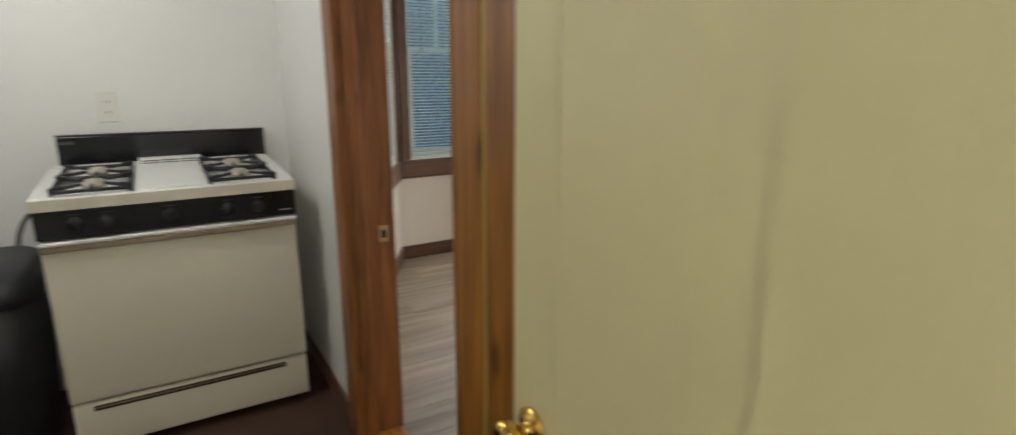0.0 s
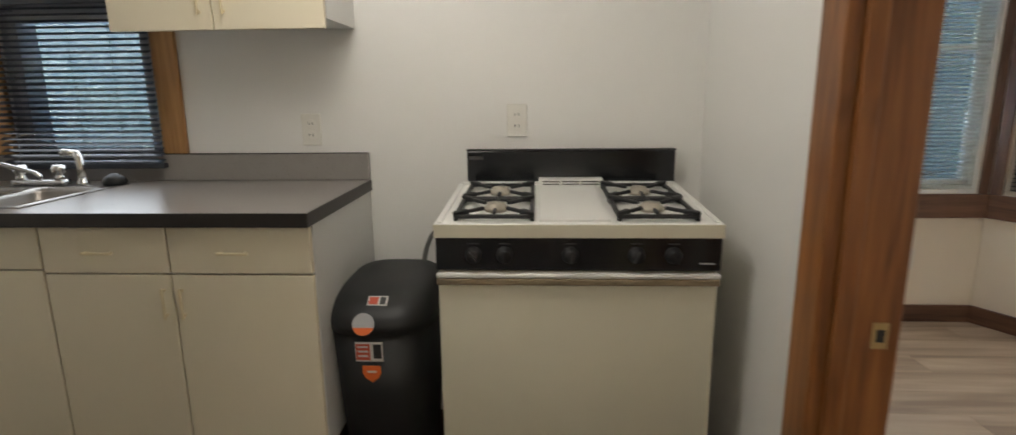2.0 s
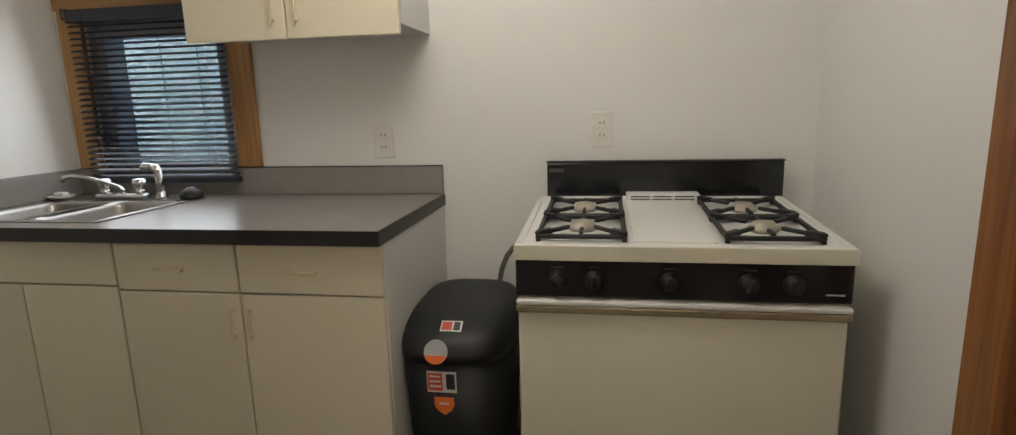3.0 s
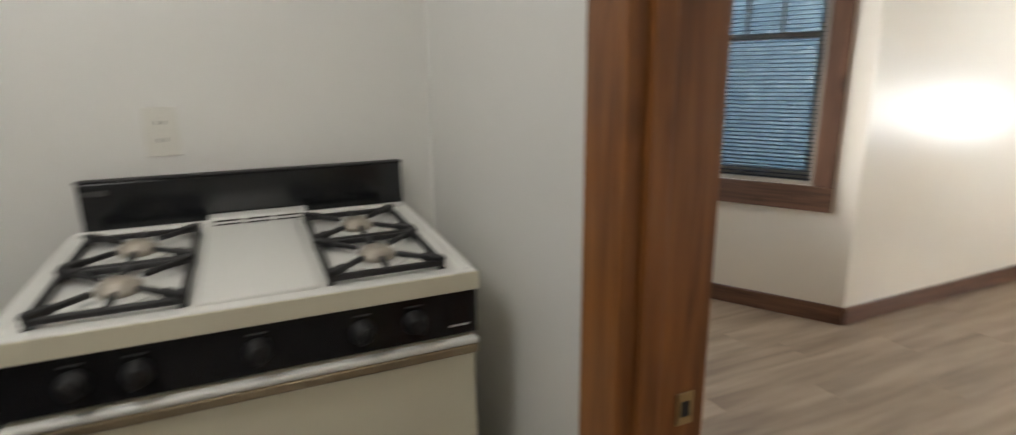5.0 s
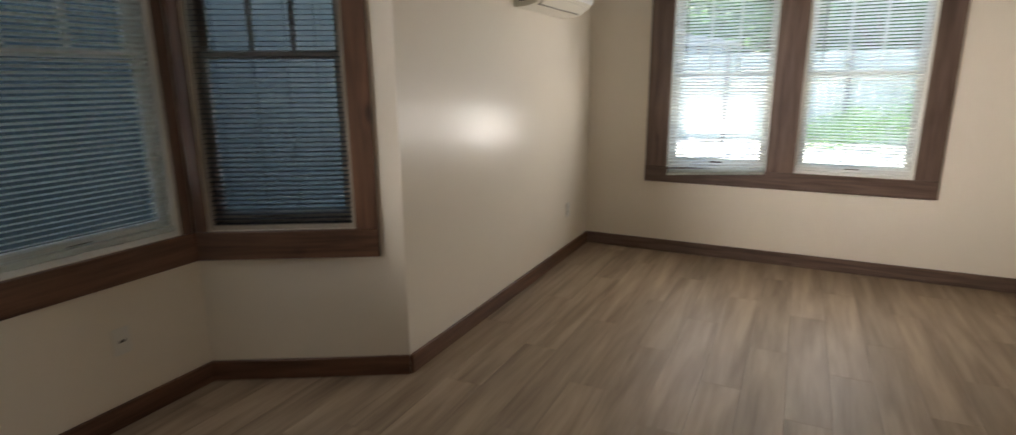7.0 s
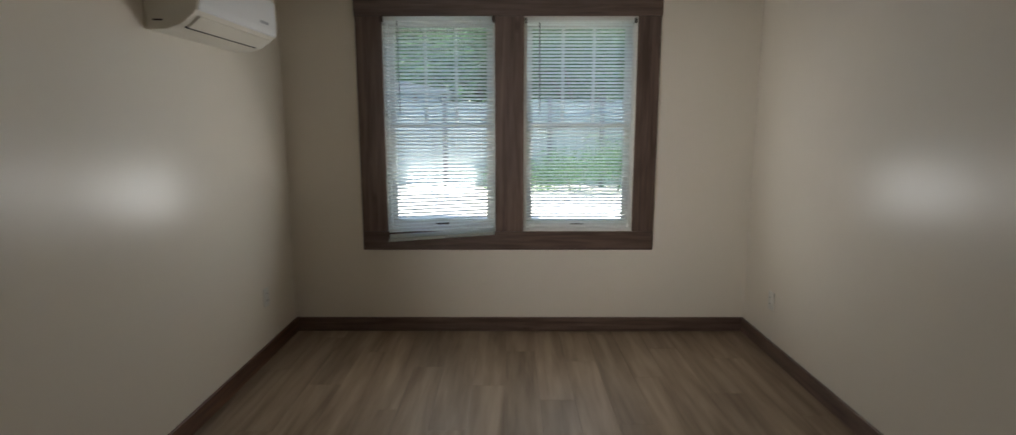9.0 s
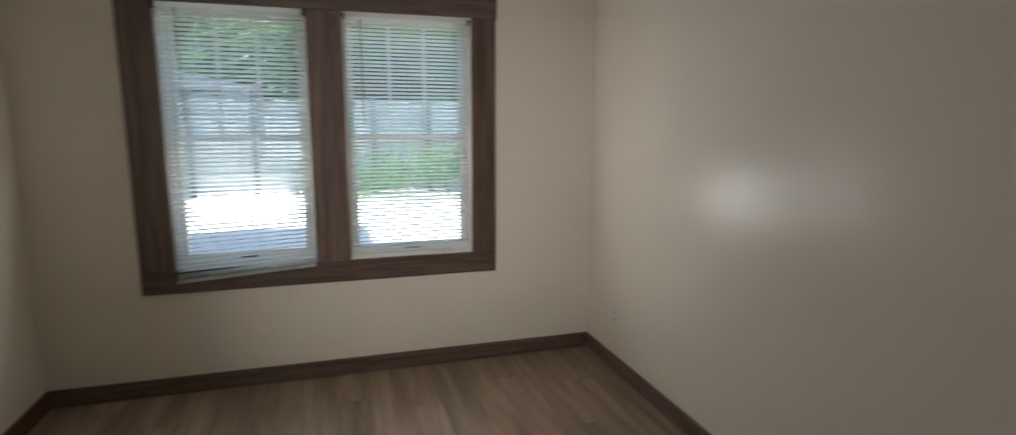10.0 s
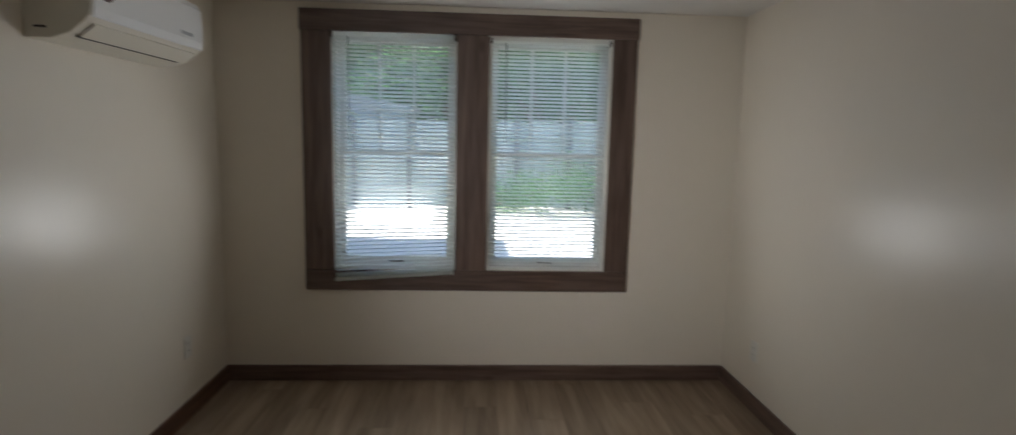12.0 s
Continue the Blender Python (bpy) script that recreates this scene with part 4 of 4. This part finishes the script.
bowls = ((SX0 + 0.02, -2.275, SY0 + 0.02, SY1 - 0.07), (-2.255, SX1 - 0.02, SY0 + 0.02, SY1 - 0.07))
for b in bowls:
    bw = part("bowl", bowl(*b), M_STEEL, sink, "brushed steel bowl", True)
    part("drain", turned([(0.04, 0.0), (0.038, 0.003), (0.02, 0.001)], 20, Matrix.Translation(((b[0] + b[1]) / 2, (b[2] + b[3]) / 2, 0.8405))), M_CHROME, bw, "chrome drain")
bm = bmesh.new()
for a, b, c, d in ((SX0 - 0.012, SX1 + 0.012, SY0 - 0.012, SY0 + 0.016), (SX0 - 0.012, SX1 + 0.012, SY1 - 0.066, SY1 + 0.012), (SX0 - 0.012, SX0 + 0.016, SY0 + 0.0165, SY1 - 0.0665), (SX1 - 0.016, SX1 + 0.012, SY0 + 0.0165, SY1 - 0.0665), (-2.279, -2.251, SY0 + 0.0165, SY1 - 0.0665)):
    slab(bm, a, b, c, d, 0.9985, 1.0035)
part("sink_deck", bm, M_STEEL, sink, "brushed steel rim")

fy = SY1 - 0.030
tap = thing("kitchen_faucet", "chrome two-handle kitchen faucet with a low spout", "faucet", pose(-2.27, fy, 1.0035))
part("base", box(-0.10, 0.10, -0.024, 0.024, 0, 0.020, 0.009, 3), M_CHROME, tap, smooth=True)
for x in (-0.072, 0.072):
    part("handle", turned([(0.020, 0), (0.018, 0.014), (0.014, 0.018), (0.022, 0.028), (0.024, 0.044), (0.016, 0.054), (0.001, 0.055)], 18, Matrix.Translation((x, 0, 0.018))), M_CHROME, tap, "round chrome handle", True)
part("spout", tube([(0, 0, 0.015), (0, 0, 0.030), (-0.012, -0.004, 0.042), (-0.05, -0.016, 0.058), (-0.11, -0.036, 0.080), (-0.150, -0.050, 0.088), (-0.172, -0.058, 0.084), (-0.182, -0.062, 0.070)], 0.0088, 12), M_CHROME, tap, "chrome spout", True)
spr = thing("sink_sprayer", "chrome side sprayer standing on the sink deck", "sprayer", pose(-2.115, fy, 1.0035))
part("sprayer_base", turned([(0.022, 0), (0.020, 0.010), (0.014, 0.018), (0.013, 0.03)], 18), M_CHROME, spr, smooth=True)
part("sprayer_body", tube([(0, 0, 0.025), (0, 0, 0.06), (-0.004, 0, 0.10), (-0.010, -0.004, 0.118)], 0.0135, 12), M_CHROME, spr, smooth=True)
part("sprayer_head", tube([(-0.004, -0.002, 0.112), (-0.045, -0.012, 0.118), (-0.052, -0.014, 0.108)], 0.0125, 12), M_CHROME, spr, smooth=True)
solid("sink_stopper", turned([(0.036, 0), (0.040, 0.010), (0.034, 0.026), (0.020, 0.034), (0.012, 0.040), (0.001, 0.041)], 20, Matrix.Translation((-2.0, fy + 0.005, 1.0035))), M_BIN, "black rubber sink stopper on the sink rim", "stopper", smooth=True)
dish = thing("soap_dish", "small white soap dish on the sink rim", "soap dish", pose(-2.515, -0.15, 1.0035))
part("dish", turned([(0.022, 0), (0.042, 0.010), (0.044, 0.014), (0.038, 0.012), (0.001, 0.010)], 24), M_SOAP, dish, smooth=True)
part("soap", box(-0.022, 0.022, -0.014, 0.014, 0.011, 0.026, 0.006, 3), M_SOAP, dish, "worn white soap bar", True)

# wall cabinet
up = thing("wall_cabinet", "cream two-door wall cabinet beside the window", "cabinet", pose(0, 0, 0))
UX0, UX1, UZ = -1.815, -1.133, 1.508
part("body", box(UX0, UX1, -0.282, -0.002, UZ + 0.030, CEIL - 0.25, 0.001, 1), M_CABSIDE, up, "white laminate carcass")
for a, b, h in ((UX0, -1.483, -1.520), (-1.481, UX1, -1.444)):
    d = part("door", box(a + 0.0015, b - 0.0015, -0.302, -0.284, UZ, CEIL - 0.252, 0.002, 1), M_CREAM, up)
    pull(d, (h, -0.302, UZ + 0.09), 0.092, True)

# kitchen ceiling lamp
kl = thing("ceiling_light", "round frosted kitchen ceiling light", "lamp", pose(-0.95, -0.92, CEIL))
part("canopy", turned([(0.075, -0.03), (0.08, -0.004), (0.08, 0.0)], 28), M_ENAMEL, kl, smooth=True)
# fitting made up to go with the unseen hall lamp
hl = thing("ceiling_light", "unseen ceiling fitting added for the hall fill", "lamp", pose(-0.5, -4.1, CEIL))
part("canopy", turned([(0.075, -0.03), (0.08, -0.004), (0.08, 0.0)], 28), M_ENAMEL, hl, smooth=True)

# ---- front room ----
ac = thing("air_conditioner", "white wall-mounted split air conditioner with a sticker", "air conditioner", pose(3.64, CY, 1.83))
prof = [(0, 0.0), (-0.085, 0.002), (-0.150, 0.022), (-0.200, 0.062), (-0.220, 0.082), (-0.226, 0.11), (-0.222, 0.255), (-0.205, 0.282), (-0.17, 0.292), (0, 0.292)]
bm = prism(prof, 0.0, 0.80, "x")
soften(bm, 0.004, 2)
part("body", bm, M_AC2, ac, "slightly yellowed body")
bm = prism([(-0.205, 0.076), (-0.2240, 0.080), (-0.2290, 0.11), (-0.225, 0.256), (-0.208, 0.285), (-0.205, 0.250)], 0.012, 0.802, "x")
part("front_panel", bm, M_AC, ac, "white glossy front panel")
part("louvre", prism([(-0.150, 0.020), (-0.203, 0.062), (-0.206, 0.057), (-0.152, 0.014)], 0.05, 0.76, "x"), M_AC2, ac, "closed white air louvre")
part("louvre_gap", prism([(-0.138, 0.0165), (-0.148, 0.0205), (-0.1495, 0.0155), (-0.1385, 0.0125)], 0.05, 0.72, "x"), M_SLOT, ac, "dark gap")
disc = [(0.045 * math.cos(a), 0.045 * math.sin(a)) for a in (2 * math.pi * k / 24 for k in range(24))]
lb = part("sticker", prism([(0.085 + x, 0.185 + z) for x, z in disc], -0.2312, -0.2276, "y"), M_MAROON, ac, "round dark maroon sticker")
part("sticker_print", prism([(0.092 + 0.62 * x, 0.200 + 0.45 * z) for x, z in disc], -0.2322, -0.2314, "y"), M_LBLG, lb, "pale grey print")
part("sticker_print", prism([(0.076 + 0.35 * x, 0.166 + 0.28 * z) for x, z in disc], -0.2322, -0.2314, "y"), M_LBLR, lb, "red print")
part("display", box(0.60, 0.70, -0.2300, -0.2284, 0.125, 0.140, 0.0, 1), M_LBLG, ac, "small grey display strip")
part("side_mark", box(-0.0012, 0.001, -0.075, -0.035, 0.035, 0.042), M_SLOT, ac)

# ---- outdoors ----
M_GROUND = mat("pale_gravel", (0.70, 0.68, 0.63), 0.9, spread=0.22, scale=1.2, bump=0.4, bump_scale=20)
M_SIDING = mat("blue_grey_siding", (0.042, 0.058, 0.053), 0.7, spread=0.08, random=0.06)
M_FENCE = mat("weathered_fence", (0.48, 0.55, 0.55), 0.8, spread=0.15, random=0.12, scale=4)
M_POST = mat("dark_fence_post", (0.17, 0.19, 0.19), 0.8, spread=0.2)
M_SHED = mat("pale_shed_paint", (0.46, 0.53, 0.60), 0.7, spread=0.06)
M_ROOF = mat("pale_roof", (0.55, 0.55, 0.55), 0.6, spread=0.1)
M_LEAF = mat("leaves", (0.11, 0.20, 0.12), 0.5, spread=0.4, scale=3)
M_LEAF2 = mat("shrub_leaves", (0.12, 0.22, 0.10), 0.5, spread=0.4, scale=3)
for leaf in (M_LEAF, M_LEAF2):
    nt = leaf.node_tree
    tr, mx = nt.nodes.new("ShaderNodeBsdfTranslucent"), nt.nodes.new("ShaderNodeMixShader")
    tr.inputs[0].default_value, mx.inputs[0].default_value = (0.17, 0.34, 0.13, 1), 0.5
    nt.links.new(nt.nodes["Principled BSDF"].outputs[0], mx.inputs[1])
    nt.links.new(tr.outputs[0], mx.inputs[2])
    nt.links.new(mx.outputs[0], nt.nodes["Material Output"].inputs[0])
M_BARK = mat("bark", (0.26, 0.23, 0.19), 0.9, spread=0.3, bump=0.6, bump_scale=25)
GZ = -0.45
YZ = -0.10                    # the yard rises gently to the fence
bm = bmesh.new()
rows = [[bm.verts.new((x, y, z)) for y in (-600, 600)] for x, z in ((-600, GZ), (6.5, GZ), (8.5, GZ + 0.08), (13.0, YZ - 0.05), (14.6, YZ), (600, YZ))]
for a, b in zip(rows, rows[1:]):
    bm.faces.new((a[0], b[0], b[1], a[1]))
solid("ground", bm, M_GROUND, "pale sunlit gravel yard rising to the fence", "ground", "structure")
solid("foundation", box(KW - 0.1, DX + 0.1, -5.05, CY + 0.1, GZ - 0.1, Z0 - 0.001), M_FENCE, "grey foundation under the house", "foundation", "structure")
# unseen roof; its eaves set how much sun and sky reach the windows
bm = prism([(KW - 0.6, -5.6), (DX + 0.25, -5.6), (DX + 0.25, AY + 0.55), (KW - 0.6, AY + 0.55)], CEIL + 0.125, CEIL + 0.20, "z")
solid("roof", bm, M_ROOF, "unseen pale roof, its eaves sized to shade the windows", "roof", "structure")

# board fence at the far side of the yard
fence = thing("board_fence", "tall weathered grey board fence across the yard", "fence", pose(15.2, 0, YZ))
bme = finish(box(-0.012, 0.012, -0.072, 0.072, 0.05, 2.05, 0.003, 1), "fence_board", M_FENCE)
for k in range(110):
    ob = new("fence_board", bme)
    ob.parent = fence
    ob.matrix_basis = pose(random.uniform(-0.006, 0.006), -8.5 + 0.152 * k, random.uniform(-0.02, 0.02), 0, 0, random.uniform(-1.5, 1.5))
pme = finish(box(-0.05, 0.05, -0.05, 0.05, 0, 2.16, 0.006, 1), "post", M_POST)
for k in range(14):
    ob = new("post", pme)
    ob.parent = fence
    ob.matrix_basis = pose(-0.07, -8.4 + 1.25 * k, 0)
for z in (0.4, 1.65):
    part("fence_rail", box(-0.055, -0.014, -8.5, 8.2, z, z + 0.09, 0.004, 1), M_FENCE, fence)

# shed behind the fence
shed = thing("garden_shed", "pale grey shed with a bright metal roof edge", "shed", pose(18.0, 2.6, YZ))
part("wall", box(-1.2, 1.6, -1.9, 2.2, 0, 2.35), M_SHED, shed)
part("roof", prism([(-2.25, 2.30), (2.55, 2.30), (2.55, 2.38), (0.15, 2.85), (-2.25, 2.38)], -1.45, 1.85, "x"), M_ROOF, shed, "light metal roof")
for y in (-1.3, 0.1, 1.4):
    part("corner_board", box(-1.225, -1.198, y - 0.05, y + 0.05, 0, 2.3), M_BARK, shed, "darker upright board")

# house next door, in shade, beyond the bay
nb = thing("neighbour_house", "blue-grey board-and-batten house in shade close by", "house", pose(0, 3.3, GZ))
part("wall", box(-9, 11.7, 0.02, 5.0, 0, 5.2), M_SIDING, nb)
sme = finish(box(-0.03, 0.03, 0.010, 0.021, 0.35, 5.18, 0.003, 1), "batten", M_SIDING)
for k in range(51):
    ob = new("batten", sme)
    ob.parent = nb
    ob.location = (-8.9 + 0.4 * k, 0, 0)
part("plinth", box(-9.02, 11.72, -0.03, 5.02, 0, 0.34), M_FENCE, nb, "grey plinth")
part("eave", box(-9.3, 12.0, -0.7, 5.2, 5.2, 5.4), M_ROOF, nb)


def tree(name, label, place, height, spread, leaves, leaf_mat, seed, size=0.16, trunk_r=0.16, clump=0.45):
    """A tapered trunk, limbs and a crown of small leaf blades in uneven clumps."""
    rnd = random.Random(seed)
    t = thing(name, label, "tree" if trunk_r > 0.03 else "shrub", pose(*place))
    tips = []
    bm = bmesh.new()

    def limb(a, b, r0, r1):
        a, b = Vector(a), Vector(b)
        d = (b - a).normalized()
        s = d.orthogonal().normalized()
        u = d.cross(s)
        lo = [bm.verts.new(a + r0 * (math.cos(k) * s + math.sin(k) * u)) for k in (2 * math.pi * i / 8 for i in range(8))]
        hi = [bm.verts.new(b + r1 * (math.cos(k) * s + math.sin(k) * u)) for k in (2 * math.pi * i / 8 for i in range(8))]
        for k in range(8):
            bm.faces.new((lo[k], lo[(k + 1) % 8], hi[(k + 1) % 8], hi[k]))
    fork = (rnd.uniform(-0.15, 0.15), rnd.uniform(-0.15, 0.15), height * 0.30)
    limb((0, 0, 0), fork, trunk_r, trunk_r * 0.7)
    for k in range(7):
        a = 2 * math.pi * k / 7 + rnd.uniform(-0.3, 0.3)
        e = (spread * 0.6 * math.cos(a), spread * 0.6 * math.sin(a), height * rnd.uniform(0.42, 0.9))
        limb(fork, e, trunk_r * 0.5, trunk_r * 0.15)
        tips.append(e)
        for _ in range(4):
            tip = tuple(e[i] + rnd.uniform(-1, 1) * spread * 0.5 for i in range(2)) + (e[2] + rnd.uniform(-0.25, 0.3) * height * 0.6,)
            limb(e, tip, trunk_r * 0.15, trunk_r * 0.04)
            tips.append(tip)
    part("trunk", bm, M_BARK, t, "bark-covered trunk and limbs")
    verts, faces = [], []
    for _ in range(leaves):
        c = Vector(rnd.choice(tips)) + Vector((rnd.gauss(0, 1), rnd.gauss(0, 1), rnd.gauss(0, 0.8))) * clump
        if c.z < 0.06:
            c.z = 0.06 + rnd.random() * 0.1
        q = Euler((rnd.uniform(0, 6.3), rnd.uniform(0, 6.3), rnd.uniform(0, 6.3))).to_matrix()
        s = size * rnd.uniform(0.6, 1.3)
        n = len(verts)
        for p in ((-0.5, 0, 0), (0, -0.28, 0.06), (0.5, 0, 0), (0, 0.28, 0.06)):
            verts.append(c + q @ (Vector(p) * s))
        faces.append((n, n + 1, n + 2, n + 3))
    me = bpy.data.meshes.new("crown")
    me.from_pydata(verts, [], faces)
    me.materials.append(leaf_mat)
    ob = new("crown", me)
    ob.parent = t
    return tagged(ob, "uneven crown of green leaves", kind="stuff")


for k, (x, y, h, w) in enumerate(((17.6, -3.2, 4.6, 2.6), (19.0, -0.6, 5.4, 2.8), (21.0, 4.4, 6.0, 3.2), (20.5, -6.4, 5.6, 3.0), (23.0, 1.6, 6.6, 3.6), (24.5, -3.4, 7.0, 3.8), (25.0, 7.0, 7.0, 3.8), (17.0, 8.2, 5.4, 2.8))):
    tree("tree", "leafy green tree behind the fence", (x, y, YZ), h, w, 9000, M_LEAF, k, 0.27, 0.13, 0.60)
for k, (x, y, h) in enumerate(((14.3, -2.6, 0.8), (14.4, -3.7, 1.0), (14.5, -4.9, 0.7), (14.6, -1.5, 0.45))):
    tree("shrub", "low sunlit green shrub by the fence", (x, y, YZ - 0.02), h, 0.75, 1500, M_LEAF2, 20 + k, 0.085, 0.02, 0.17)

# ---- floor planks of the front room ----
PWID, PLEN = (CY - EY) / 17, 1.22


def plank_mesh(length, width):
    bm = box(-length / 2 + 0.0003, length / 2 - 0.0003, -width / 2 + 0.0003, width / 2 - 0.0003, -0.012, 0.0, 0.0008, 1)
    return finish(bm, "plank", M_PLANK)


full = plank_mesh(PLEN, PWID)
rnd = random.Random(7)
row, y = 0, EY
while y < AY + 0.02:
    yc = y + PWID / 2
    if yc < CY:
        xa, xb = 0.247, DX
    else:
        lean = (yc - CY) * 0.467 / (AY - CY)
        xa, xb = BAY[0][0] + lean - 0.08, BAY[3][0] - lean + 0.08
    x = xa - (0.41 * row % 1.0) * PLEN - rnd.uniform(0, 0.1)
    while x < xb:
        a, b = max(x, xa), min(x + PLEN, xb)
        if b - a > 0.03:
            ob = new("plank", full if b - a > PLEN - 1e-4 else plank_mesh(b - a, PWID))
            ob.parent = floor
            ob.location = ((a + b) / 2, yc, rnd.uniform(-0.0004, 0.0))
        x += PLEN
    y += PWID
    row += 1
